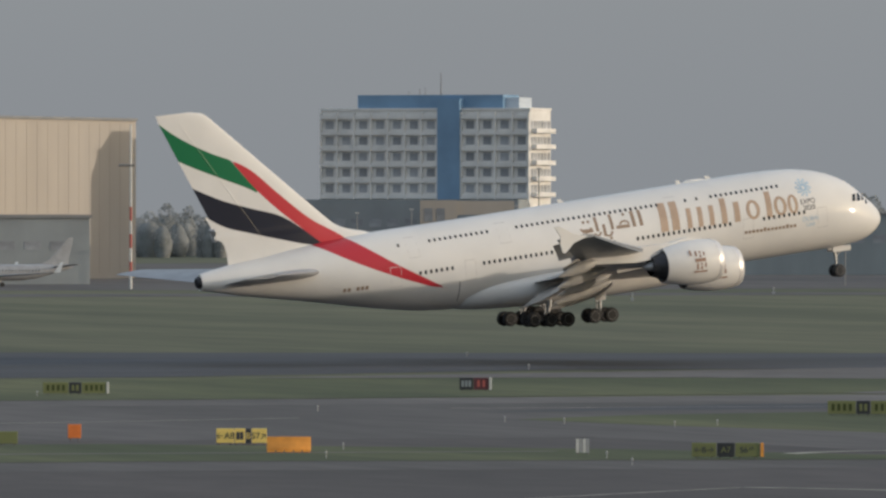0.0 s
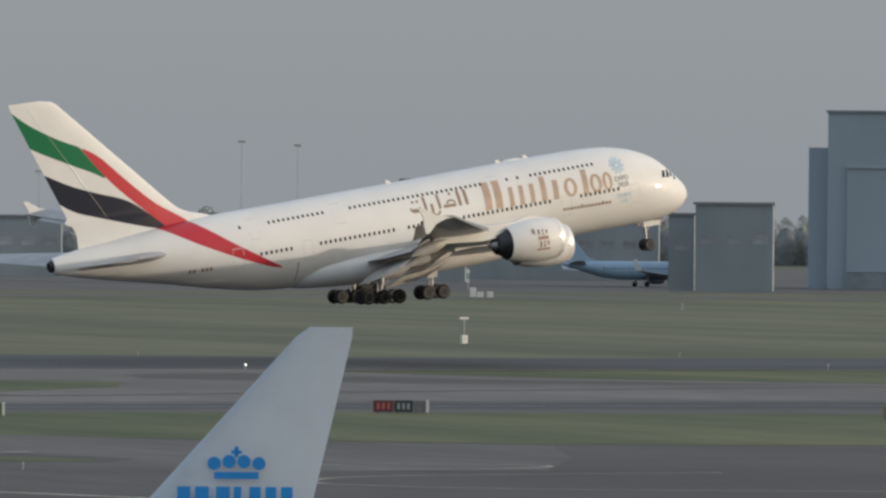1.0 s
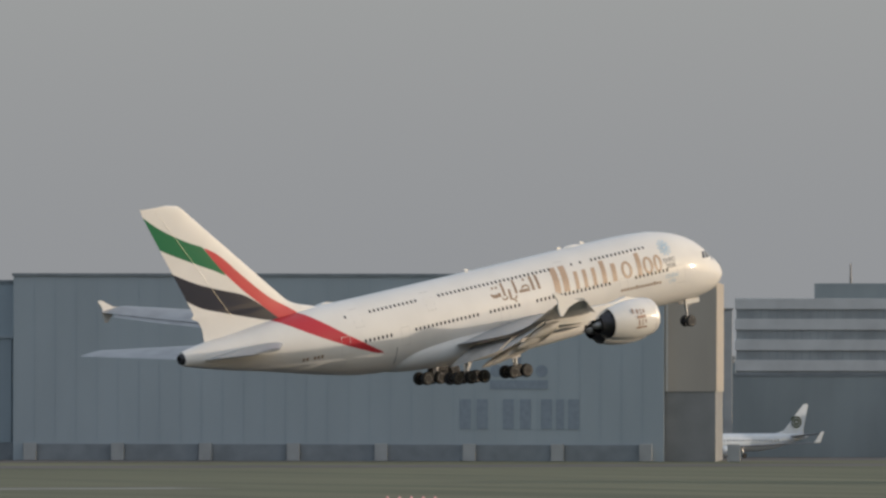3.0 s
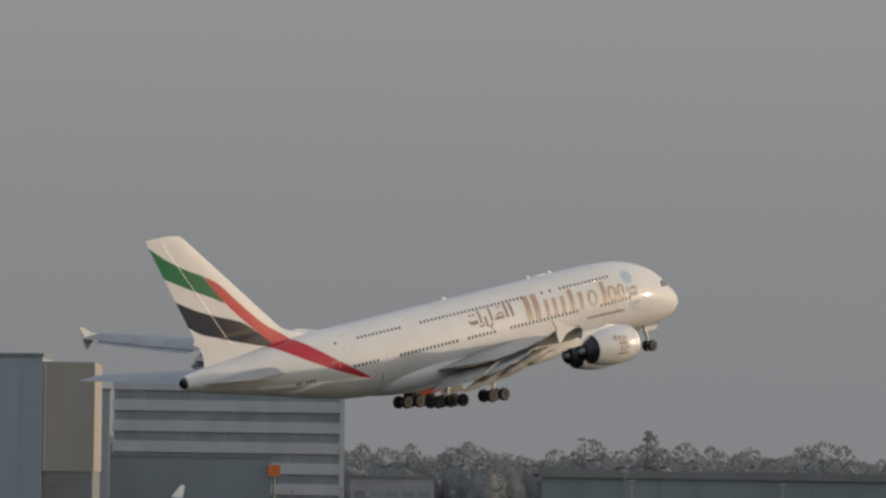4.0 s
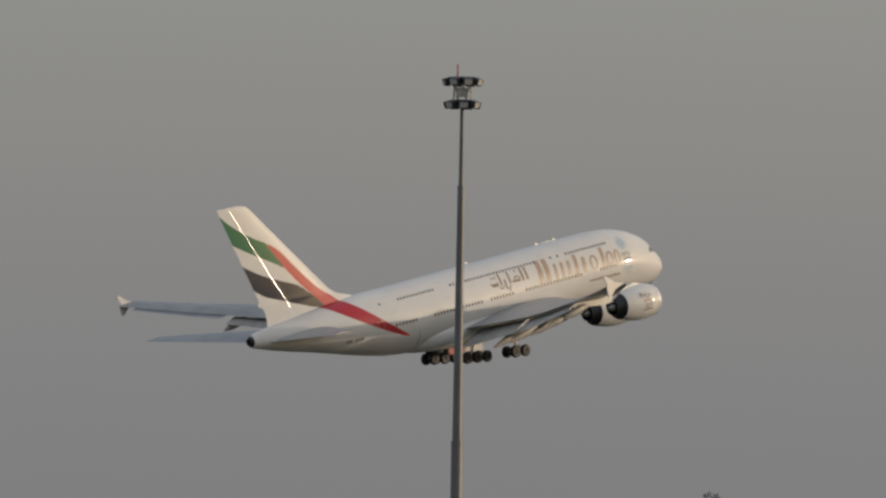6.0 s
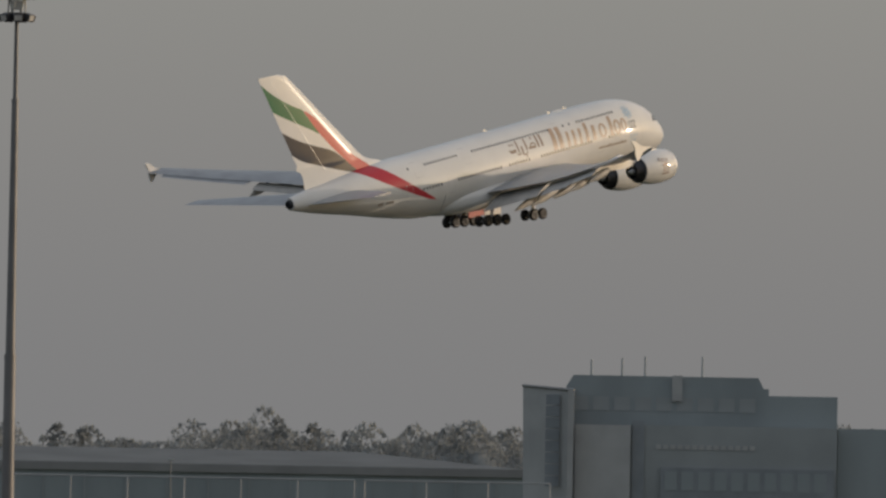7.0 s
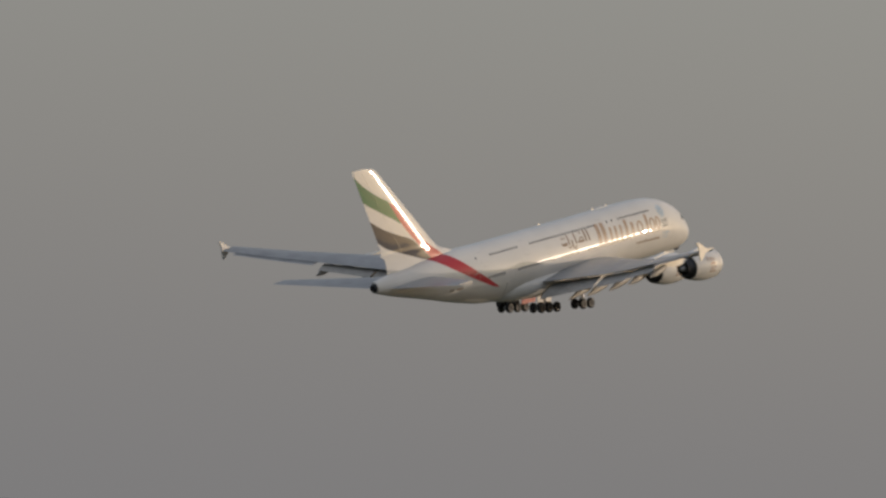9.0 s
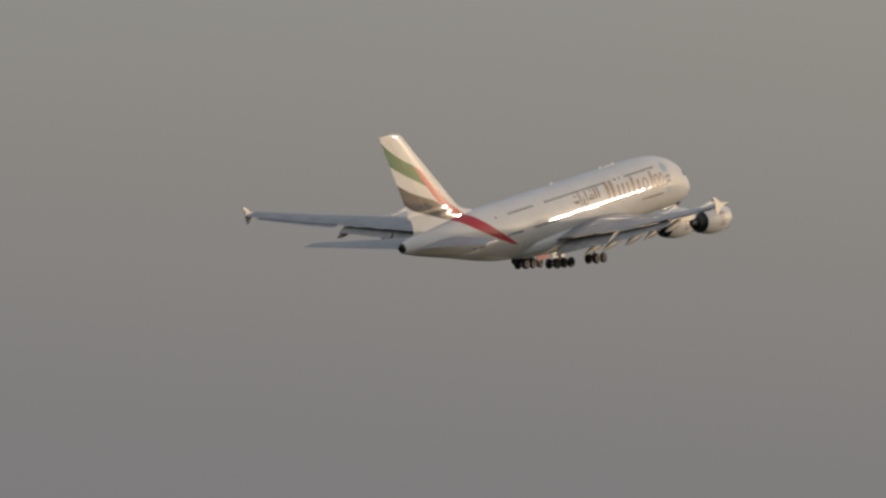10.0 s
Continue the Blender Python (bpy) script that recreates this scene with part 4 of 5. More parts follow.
        eng = part("engine", turned([(x, r) for x, r in prof], n=48), M["white"], airliner, "white engine nacelle with emblem", 40)
        eng.location = at(uf, sgn * v, w)
        eng.rotation_euler = (0, radians(1.5), 0)
        part("inlet_lip", turned([(-0.30, 1.50), (0.0, 1.56), (0.06, 1.64), (0.05, 1.70), (-0.10, 1.80), (-0.36, 1.895), (-0.56, 1.94)], n=48), M["lip"], eng, "polished metal inlet lip", 50)
        part("fan", turned([(-0.9, 1.48), (-0.95, 1.48), (-0.95, 0.3), (-0.4, 0.02)], n=32), M["nozzle"], eng, "dark fan with spinner", 40)
        part("nozzle", turned([(-4.5, 1.48), (-5.5, 1.42), (-6.1, 1.14), (-6.7, 0.92), (-6.72, 0.86), (-6.1, 0.88), (-6.0, 0.4)], n=40), M["nozzle"], eng, "dark metal core nozzle", 40)
        part("exhaust_plug", turned([(-5.9, 0.5), (-6.7, 0.46), (-7.3, 0.22), (-7.6, 0.03)], n=24), M["strut"], eng, "exhaust plug cone", 60)
        # pylon
        le, c, ww, t = lerp(WING, v)
        rings = []
        for u_, top, bot, hw in ((uf + 1.4, w + 2.1, w + 1.5, 0.10), (uf + 2.8, w + 2.45, w + 1.2, 0.26), (uf + 4.6, max(ww + 0.2, w + 2.1), w + 0.9, 0.32), (le + 1.2, ww + 0.35, w + 0.75, 0.36), (le + 4.2, ww, w + 1.0, 0.26), (le + 6.2, ww - 0.2, ww - 0.65, 0.08)):
            rings.append([at(u_, sgn * v - hw, bot), at(u_, sgn * v + hw, bot), at(u_, sgn * v + hw, top), at(u_, sgn * v - hw, top)])
        part("pylon", loft(rings), M["white"], eng, "white engine pylon", 40).matrix_parent_inverse = (Matrix.Translation(eng.location) @ eng.rotation_euler.to_matrix().to_4x4()).inverted()
        # emblem on the outer cowl: plain strokes in a small upright block
        for s2 in (-1, 1):
            bm = bmesh.new()
            for a0, a1, x0, x1 in ((0.34, 0.60, -3.34, -3.20), (-0.44, -0.36, -3.1, -2.1), (0.30, 0.54, -2.95, -2.80), (0.24, 0.52, -2.65, -2.50), (0.30, 0.48, -2.35, -2.22), (0.04, 0.20, -3.0, -2.2), (-0.30, -0.02, -2.9, -2.76), (-0.30, -0.02, -2.6, -2.46), (-0.22, -0.02, -2.3, -2.18)):
                bm.faces.new([bm.verts.new((-2.6 + 1.35 * (x + 2.6), s2 * 2.085 * math.cos(a), 2.085 * math.sin(a))) for x, a in ((x0, a0), (x1, a0), (x1, a1), (x0, a1))])
            part("emblem", bm, M["emblemred"], eng, "brown emblem as plain strokes")

for sgn in (-1, 1):
    part("tailplane", wing_mesh(TAIL, sgn, camber=0), M["grey"], airliner, "grey swept tailplane", 50)

# cabin windows: one pane each
pane_mesh = {}
WINDOW_ROWS = [(2.98, [(51.2, 51.3), (48.1, 41.9), (39.1, 24.0), (21.4, 21.5), (20.2, 20.3), (18.8, 11.6)]),
               (0.20, [(49.7, 46.3), (43.2, 34.6), (33.4, 29.4), (27.2, 17.4), (13.9, 9.2)])]
for w0, runs in WINDOW_ROWS:
    for a, b in runs:
        a, b = max(a, b), min(a, b)
        for k in range(int((a - b) / 0.54) + 1):
            u = a - 0.54 * k
            w = w0 + 0.018 * (35 - u)
            for sgn in (-1, 1):
                v = sgn * side(u, w, 0.012)
                tip = math.atan2(abs(side(u, w + 0.15)) - abs(side(u, w - 0.15)), 0.3)
                turn = math.atan2(side(u - 0.3, w) - side(u + 0.3, w), 0.6)
                key = "pane"
                if key not in pane_mesh:
                    bm = bmesh.new()
                    rr = []
                    for j in range(12):
                        t_ = j * math.tau / 12
                        rr.append((0.125 * math.copysign(abs(math.cos(t_)) ** 0.7, math.cos(t_)), 0.185 * math.copysign(abs(math.sin(t_)) ** 0.7, math.sin(t_))))
                    f0 = [bm.verts.new((x, 0, z)) for x, z in rr]
                    f1 = [bm.verts.new((x * 0.9, -0.012, z * 0.9)) for x, z in rr]
                    for j in range(12):
                        bm.faces.new((f0[j], f0[(j + 1) % 12], f1[(j + 1) % 12], f1[j]))
                    bm.faces.new(f1)
                    bmesh.ops.recalc_face_normals(bm, faces=bm.faces[:])
                    me = bpy.data.meshes.new("cabin_window")
                    bm.to_mesh(me)
                    bm.free()
                    me.materials.append(M["glass"])
                    pane_mesh[key] = me
                o = new("cabin_window", pane_mesh[key])
                o.parent = airliner
                rz = -sgn * turn if sgn < 0 else math.pi - turn
                o.matrix_local = Matrix.Translation(at(u, v, w)) @ Matrix.Rotation(0 if sgn < 0 else math.pi, 4, "Z") @ Matrix.Rotation(-turn, 4, "Z") @ Matrix.Rotation(tip * 1.0, 4, "X")

# cabin doors: a fine seam round each
for sgn in (-1, 1):
    for u, w in ((50.0, 2.3), (40.6, 2.5), (23.0, 2.75), (44.6, -0.45), (31.5, -0.45), (15.6, -0.2), (7.6, -0.1), (48.9 + 3.2, -0.2)):
        bm = bmesh.new()
        for x0, x1, z0, z1 in ((-0.55, -0.51, -0.9, 1.0), (0.51, 0.55, -0.9, 1.0), (-0.51, 0.51, 0.95, 1.0), (-0.51, 0.51, -0.9, -0.85)):
            skin_patch(bm, sgn, u + x0, u + x1, w + z0, w + z1, 0.010)
        part("cabin_door", bm, M["line"], airliner, "thin door seam")

# name in gold and its bronze counterpart: plain shapes of the same size and colour
def skin_ring(bm, sgn, u, w, ru, rw, thick, out, a0=0.0, a1=360.0, n=20):
    """An oval band, or a stretch of one, on the fuselage side; angles run from forward over the top."""
    rows = []
    for k in range(n + 1):
        a = radians(a0 + (a1 - a0) * k / n)
        row = []
        for q in (0.0, thick):
            uu, ww = u - (ru - q) * math.cos(a), w + (rw - q * 0.75) * math.sin(a)
            row.append(bm.verts.new(at(uu, sgn * side(uu, ww, out), ww)))
        rows.append(row)
    for r0, r1 in zip(rows, rows[1:]):
        bm.faces.new((r0[0], r1[0], r1[1], r0[1]))


def skin_text(sgn, text, u, w, size, mat, label):
    """Lettering laid on the fuselage side, read from outside."""
    cu = bpy.data.curves.new("lettering", "FONT")
    cu.body, cu.size, cu.align_x, cu.align_y = text, size, "CENTER", "CENTER"
    o = new("lettering", cu)
    me = bpy.data.meshes.new_from_object(o.evaluated_get(bpy.context.evaluated_depsgraph_get()))
    bpy.data.objects.remove(o)
    for v in me.vertices:
        uu, ww = u + sgn * v.co.x, w + v.co.y + 0.018 * (u - (u + sgn * v.co.x))
        v.co = at(uu, sgn * side(uu, ww, 0.02), ww)
    me.materials.clear()
    me.materials.append(M[mat])
    ob = new("lettering", me)
    ob.parent = airliner
    ob["label"] = label
    return ob


for sgn in (-1, 1):
    # bars: aft edge, forward edge, foot, top
    for u0, u1, w0, w1 in ((24.7, 23.9, 0.62, 3.3), (23.5, 22.7, 0.62, 3.3), (21.9, 21.4, 0.62, 2.5), (20.75, 20.25, 0.62, 2.5), (19.55, 19.05, 0.62, 2.5), (18.3, 17.7, 0.62, 3.0),
                           (16.95, 16.35, 0.62, 2.5), (13.55, 12.95, 0.62, 3.05)):
        bm = bmesh.new()
        skin_patch(bm, sgn, u0, u1, w0, w1, 0.018, 3, 6, 0.06)
        part("gold_bar", bm, M["gold"], airliner)
    for u, w, ru, rw, th in ((14.9, 1.56, 0.72, 0.92, 0.36), (12.0, 1.56, 0.68, 0.92, 0.36), (10.65, 1.56, 0.56, 0.92, 0.34)):
        bm = bmesh.new()
        skin_ring(bm, sgn, u, w, ru, rw, th, 0.022)
        part("gold_oval", bm, M["gold"], airliner)
    for u0, u1, w0, w1 in ((26.75, 26.4, 1.5, 2.95), (27.5, 27.15, 1.5, 2.95), (29.2, 27.8, 1.5, 1.8), (29.75, 29.45, 1.5, 2.9), (30.6, 30.3, 1.0, 2.1), (31.3, 31.0, 1.5, 2.85), (32.7, 31.6, 1.5, 1.85)):
        bm = bmesh.new()
        skin_patch(bm, sgn, u0, u1, w0, w1, 0.018, 2, 4)
        part("bronze_bar", bm, M["bronze"], airliner)
    for u, w, ru, rw, a0, a1 in ((28.3, 1.85, 0.55, 0.38, 0, 180), (30.1, 1.35, 0.5, 0.45, 180, 360), (32.3, 1.95, 0.62, 0.5, 180, 360), (31.2, 1.5, 0.45, 0.45, 200, 350)):
        bm = bmesh.new()
        skin_ring(bm, sgn, u, w, ru, rw, 0.22, 0.02, a0, a1, 12)
        part("bronze_curve", bm, M["bronze"], airliner)
    for u, w in ((28.2, 2.75), (29.9, 0.75), (31.9, 2.5), (32.4, 2.5)):
        bm = bmesh.new()
        skin_patch(bm, sgn, u + 0.13, u - 0.13, w - 0.12, w + 0.12, 0.02, 1, 1)
        part("bronze_dot", bm, M["bronze"], airliner)
    bm = bmesh.new()
    for k in range(14):
        skin_patch(bm, sgn, 16.0 - 0.40 * k, 15.72 - 0.40 * k, -0.62, -0.36 + (0.1 if k in (5, 11) else 0), 0.018, 1, 1)
    part("small_lettering", bm, M["bronze"], airliner, "small line of lettering as plain bars")
    bm = bmesh.new()
    for k in range(10):
        a = k * math.tau / 10
        for r in (0.28, 0.52, 0.74):
            skin_patch(bm, sgn, 9.1 + r * math.cos(a + r) - 0.1, 9.1 + r * math.cos(a + r) + 0.1, 2.95 + r * math.sin(a + r) - 0.09, 2.95 + r * math.sin(a + r) + 0.09, 0.018, 1, 1)
    part("round_emblem", bm, M["emblemblue"], airliner, "round blue lattice emblem")
    skin_text(sgn, "EXPO", 9.0, 1.62, 0.66, "ink", "dark lettering on the fuselage")
    skin_text(sgn, "2020", 8.95, 1.02, 0.66, "ink", "dark numerals on the fuselage")
    skin_text(sgn, "DUBAI", 8.95, -0.02, 0.60, "emblemblue", "pale blue lettering on the fuselage")
    skin_text(sgn, "UAE", 8.95, -0.58, 0.52, "emblemblue", "pale blue lettering on the fuselage")
    bm = bmesh.new()
    for u0, u1, w0, w1, ln in ((2.75, 2.3, 0.95, 1.45, 0.6), (3.4, 2.9, 0.95, 1.65, 0.5), (4.0, 3.55, 1.0, 1.65, 0.4)):
        skin_patch(bm, sgn, u0, u1, w0, w1, 0.02, 2, 2, ln)
    part("cockpit_window", bm, M["glass"], airliner, "dark cockpit side windows")
bm = bmesh.new()
for sgn in (-1, 1):
    skin_patch(bm, sgn, 2.3, 2.0, 0.55, 0.95, 0.02, 2, 2, 0.4)
part("windscreen", bm, M["glass"], airliner, "dark cockpit windscreen")
# registration as plain bars, and the rear seam of the wing fairing
for sgn in (-1, 1):
    for k in (0, 1, 3, 4, 5):
        bm = bmesh.new()
        skin_patch(bm, sgn, 57.2 - 0.42 * k, 56.92 - 0.42 * k, -0.95, -0.62, 0.018, 1, 1)
        part("small_marking", bm, M["bronze"], airliner)
    bm = bmesh.new()
    skin_patch(bm, sgn, 45.8, 45.72, -3.2, -1.4, 0.012, 1, 6)
    part("fairing_seam", bm, M["ink"], airliner, "dark seam behind the fairing")
# antennas on the crown
for u in (20.6, 17.5, 33.0):
    bm = box(-0.35, 0.35, -0.03, 0.03, -0.1, 0.32, 0.02)
    for v in bm.verts:
        if v.co.z > 0.2:
            v.co.x = v.co.x * 0.5 - 0.25
    part("antenna", bm, M["white"], airliner, "small blade antenna").location = at(u, 0, hull(u)[1])
part("satellite_dome", turned([(1.3, 0.02), (1.0, 0.15), (0.2, 0.27), (-0.9, 0.25), (-1.4, 0.02)], n=20), M["white"], airliner, "low white antenna dome", 60).location = at(19.0, 0, 4.68)


# ---- landing gear ----
def wheel(parent, x, y, z, r=0.70, wd=0.50):
    t = part("tyre", turned([(-wd / 2, r * 0.62), (-wd / 2, r * 0.86), (-wd * 0.38, r * 0.97), (-wd * 0.15, r), (wd * 0.15, r), (wd * 0.38, r * 0.97), (wd / 2, r * 0.86), (wd / 2, r * 0.62)], "y", 28), M["tyre"], parent, "black tyre", 40)
    t.location = (x, y, z)
    part("rim", turned([(-wd * 0.42, 0.05), (-wd * 0.46, r * 0.2), (-wd * 0.36, r * 0.5), (-wd * 0.53, r * 0.6), (-wd * 0.53, r * 0.63), (wd * 0.53, r * 0.63), (wd * 0.53, r * 0.6), (wd * 0.36, r * 0.5), (wd * 0.46, r * 0.2), (wd * 0.42, 0.05)], "y", 24), M["rim"], t, "pale wheel rim", 40)


def bogie(name, u, v, axles, pitch_deg, top):
    """A main gear leg: its origin is at the bogie's pivot."""
    g = new(name)
    g.parent = airliner
    g["label"] = "lowered main landing gear with paired wheels"
    g.matrix_local = Matrix.Translation(at(u, v, -6.05))
    bm = rod((0, 0, 0.1), (0.25, 0, top * 0.55), 0.17, 0.17)
    rod((0.25, 0, top * 0.5), (0.45, 0, top), 0.27, 0.30, bm=bm)
    part("leg", bm, M["strut"], g, "steel leg with polished piston", 40)
    bm = rod((0.2, 0, top * 0.35), (1.6, 0, top * 0.95), 0.10)
    rod((0.2, 0, top * 0.5), (0.4, -math.copysign(1.6, v), top * 0.98), 0.09, bm=bm)
    rod((-0.25, 0, 0.2), (-0.15, 0, top * 0.6), 0.07, bm=bm)
    part("brace", bm, M["strut"], g, "", 40)
    c, s = math.cos(radians(pitch_deg)), math.sin(radians(pitch_deg))
    L = axles[0] + 0.2
    part("bogie_beam", rod((L * c, 0, L * s), (-L * c, 0, -L * s), 0.16), M["strut"], g, "", 40)
    for a in axles:
        part("axle", rod((a * c, -0.75, a * s), (a * c, 0.75, a * s), 0.10), M["strut"], g, "", 40)
        for y in (-0.68, 0.68):
            wheel(g, a * c, y, a * s)
    return g


BAY_DOORS = []
for sgn in (-1, 1):
    bogie("wing_gear", 33.2, sgn * 6.2, (0.86, -0.86), -4, 4.0)
    bogie("body_gear", 36.9, sgn * 2.65, (1.72, 0.0, -1.72), -6, 2.3)
    d = part("gear_door", box(-1.2, 1.9, -0.05, 0.05, -1.2, 0, 0.03), M["baydoor" if sgn > 0 else "flapgrey"], airliner, "open red-painted gear door" if sgn > 0 else "open grey gear door")
    BAY_DOORS.append((d, sgn))
    d2 = part("leg_door", box(-0.55, 0.55, -0.05, 0.05, -1.8, 0, 0.03), M["white"], airliner, "white gear leg door")
    d2.matrix_local = Matrix.Translation(at(33.1, sgn * 6.75, -2.9)) @ Matrix.Rotation(-sgn * radians(10), 4, "X")

nose_gear = new("nose_gear")
nose_gear.parent = airliner
nose_gear["label"] = "nose landing gear with two wheels, folding forward"
NOSE_PIVOT = at(5.1, 0, -3.2)
bm = rod((0, 0, 0.1), (0.05, 0, -1.3), 0.16, 0.15)
rod((0.05, 0, -1.3), (0.08, 0, -2.25), 0.10, bm=bm)
part("leg", bm, M["strut"], nose_gear, "steel leg with drag brace", 40)
part("brace", rod((0.0, 0, -1.1), (1.3, 0, 0.1), 0.07), M["strut"], nose_gear, "", 40)
part("axle", rod((0.08, -0.55, -2.3), (0.08, 0.55, -2.3), 0.09), M["strut"], nose_gear, "", 40)
for y in (-0.45, 0.45):
    wheel(nose_gear, 0.08, y, -2.3, 0.62, 0.42)
for sgn in (-1, 1):
    d = part("nose_gear_door", box(-0.95, 0.95, -0.03, 0.03, -0.5, 0, 0.02), M["white"], airliner, "open white nose gear door")
    d.matrix_local = Matrix.Translation(at(4.6, sgn * 0.66, -3.2)) @ Matrix.Rotation(sgn * radians(-6), 4, "X")


# ---- parked aircraft ----
def parked(az, d, turn, body_mat, tail_mat, label, logo=None, size=1.0, tail_logo=None):
    """A parked narrow-body airliner: fuselage, wings, fin, tailplanes, engines, wheels. Its nose points to its own +x."""
    x, y = spot(az, d)
    p = empty("parked_airliner", pose(x, y, 0, 0, 0, turn), label, "airplane", "aircraft parked round the airfield")
    p.scale = (size,) * 3
    rows = [(0, 0.05, 3.3, 3.2), (0.5, 0.8, 4.0, 2.5), (1.6, 1.4, 4.6, 1.95), (3.2, 1.78, 5.05, 1.5), (5, 1.88, 5.2, 1.4), (25, 1.88, 5.2, 1.4), (29, 1.75, 5.2, 1.9), (33, 1.2, 5.15, 3.0), (37, 0.45, 4.9, 4.1), (38, 0.15, 4.75, 4.4)]
    rings = []
    for i in range(60):
        u = 38 * i / 59
        hw, t, b = lerp(rows, u)
        rings.append([(19 - u, -hw * math.cos(k * math.tau / 24), (t + b) / 2 + (t - b) / 2 * math.sin(k * math.tau / 24)) for k in range(24)])
    part("fuselage", loft(rings), M[body_mat], p, "", 50)
    for s in (-1, 1):
        rows_w = [(1.2, 13.0, 7.4, 2.2, 0.12), (5.5, 16.5, 4.6, 2.5, 0.11), (17.0, 28.0, 1.6, 3.4, 0.10)]
        part("wing", loft([[(19 - u, s * v, w + dz) for u, dz in foil(le, c, t, 8)] for v, le, c, w, t in rows_w]), M["grey"], p, "", 50)
        part("winglet", loft([[(19 - u, s * (17.0 + 0.25 * k), 3.4 + 1.15 * k + dz * 0.2) for u, dz in foil(28.0 + 0.75 * k, 1.6 - 0.45 * k, 0.09, 6)] for k in (0, 0.5, 1, 2)]), M["tailwhite"], p, "upturned wing tip", 50)
        part("tailplane", loft([[(19 - u, s * v, w + dz) for u, dz in foil(le, c, 0.09, 8)] for v, le, c, w in ((0.5, 32.5, 4.2, 4.6), (7.1, 36.4, 1.6, 5.3))]), M["grey"], p, "", 50)
        e = part("engine", turned([(0.1, 0.85), (0, 0.95), (-0.6, 1.08), (-2, 1.1), (-3.4, 0.85), (-3.5, 0.6)], n=24), M["tailwhite"], p, "engine nacelle", 50)
        e.location = (19 - 12.6, s * 4.9, 1.55)
        for dx in (0.0,):
            wh = part("main_wheel", turned([(-0.2, 0.3), (-0.2, 0.5), (-0.1, 0.56), (0.1, 0.56), (0.2, 0.5), (0.2, 0.3)], "y", 18), M["tyre"], p, "", 40)
            wh.location = (19 - 20.0, s * 2.8, 0.56)
            part("main_leg", rod((19 - 20.0, s * 2.6, 0.5), (19 - 19.6, s * 2.6, 2.3), 0.12), M["strut"], p)
    part("nose_leg", rod((19 - 4.4, 0, 0.4), (19 - 4.4, 0, 1.7), 0.1), M["strut"], p)
    nw = part("nose_wheel", turned([(-0.2, 0.2), (-0.18, 0.36), (0.18, 0.36), (0.2, 0.2)], "y", 16), M["tyre"], p, "", 40)
    nw.location = (19 - 4.4, 0, 0.36)
    # fin with dorsal fillet and rounded tip
    rows_f = [(4.9, 28.0, 8.9), (5.35, 30.4, 6.55), (6.0, 32.0, 4.85), (11.2, 36.66, 1.40), (11.34, 36.80, 1.28), (11.38, 36.95, 1.1)]
    rings = []
    for i in range(26):
        w = 4.9 + 6.48 * i / 25
        le, c = lerp(rows_f, w)
        rings.append([(19 - u, dz, w) for u, dz in foil(le, c, 0.045, 14)])
    f = part("fin", loft(rings), M[tail_mat], p, "swept pale tail fin", 50)
    part("rudder_seam", rod((19 - 35.75, -0.14, 5.6), (19 - 37.55, -0.06, 10.9), 0.012, n=6), M["grey"], p)
    if logo:
        for s in (-1, 1):
            bm = bmesh.new()
            def tile(u0, u1, w0, w1, lean=0.0):
                vs = [bm.verts.new((19 - u + lean * (w - w0), s * 0.285, w)) for u, w in ((u0, w0), (u1, w0), (u1, w1), (u0, w1))]
                bm.faces.new(vs)
            def disc(u, w, r):
                bm.faces.new([bm.verts.new((19 - u + r * math.cos(k * 0.4488), s * 0.285, w + r * math.sin(k * 0.4488))) for k in range(14)])
            ub, wb = 33.55, 6.5
            for u0, u1, h_ in ((0.0, 0.34, 0.74), (0.46, 0.82, 0.74), (1.0, 1.36, 0.74), (1.46, 1.66, 0.74), (1.86, 2.16, 0.74), (2.28, 2.56, 0.74), (2.68, 2.98, 0.74)):
                tile(ub + u0, ub + u1, wb, wb + h_)
            tile(ub + 0.95, ub + 2.1, wb + 0.94, wb + 1.12)
            for k in range(4):
                disc(ub + 0.95 + 0.385 * k, wb + 1.34 + (0.05 if k in (1, 2) else 0), 0.175)
            tile(ub + 1.47, ub + 1.58, wb + 1.5, wb + 1.78)
            tile(ub + 1.39, ub + 1.66, wb + 1.59, wb + 1.68)
            part("tail_logo", bm, M["skyblue"], p, "blue crown and name as plain shapes")
    if tail_logo:
        bm = bmesh.new()
        for s in (-1, 1):
            for r0, r1 in ((0.95, 1.25), (0.35, 0.7)):
                for k in range(18):
                    a, b = k * math.tau / 18, (k + 1) * math.tau / 18
                    bm.faces.new([bm.verts.new((19 - 34.9 + r * math.cos(t), s * 0.30, 7.6 + r * math.sin(t))) for r, t in ((r0, a), (r1, a), (r1, b), (r0, b))])
        part("tail_emblem", bm, M["grass"], p, "green ring emblem")
    for i in range(30):
        for s in (-1, 1):
            wn = part("cabin_window", box(-0.11, 0.11, -0.02, 0.02, -0.17, 0.17), M["glass"], p) if i == 0 and s < 0 and "window" not in PANES else None
            if wn:
                PANES["window"] = wn.data
            else:
                wn = new("cabin_window", PANES["window"])
                wn.parent = p
            wn.location = (19 - 6 - 0.8 * i, s * 1.86, 3.75)
    return p


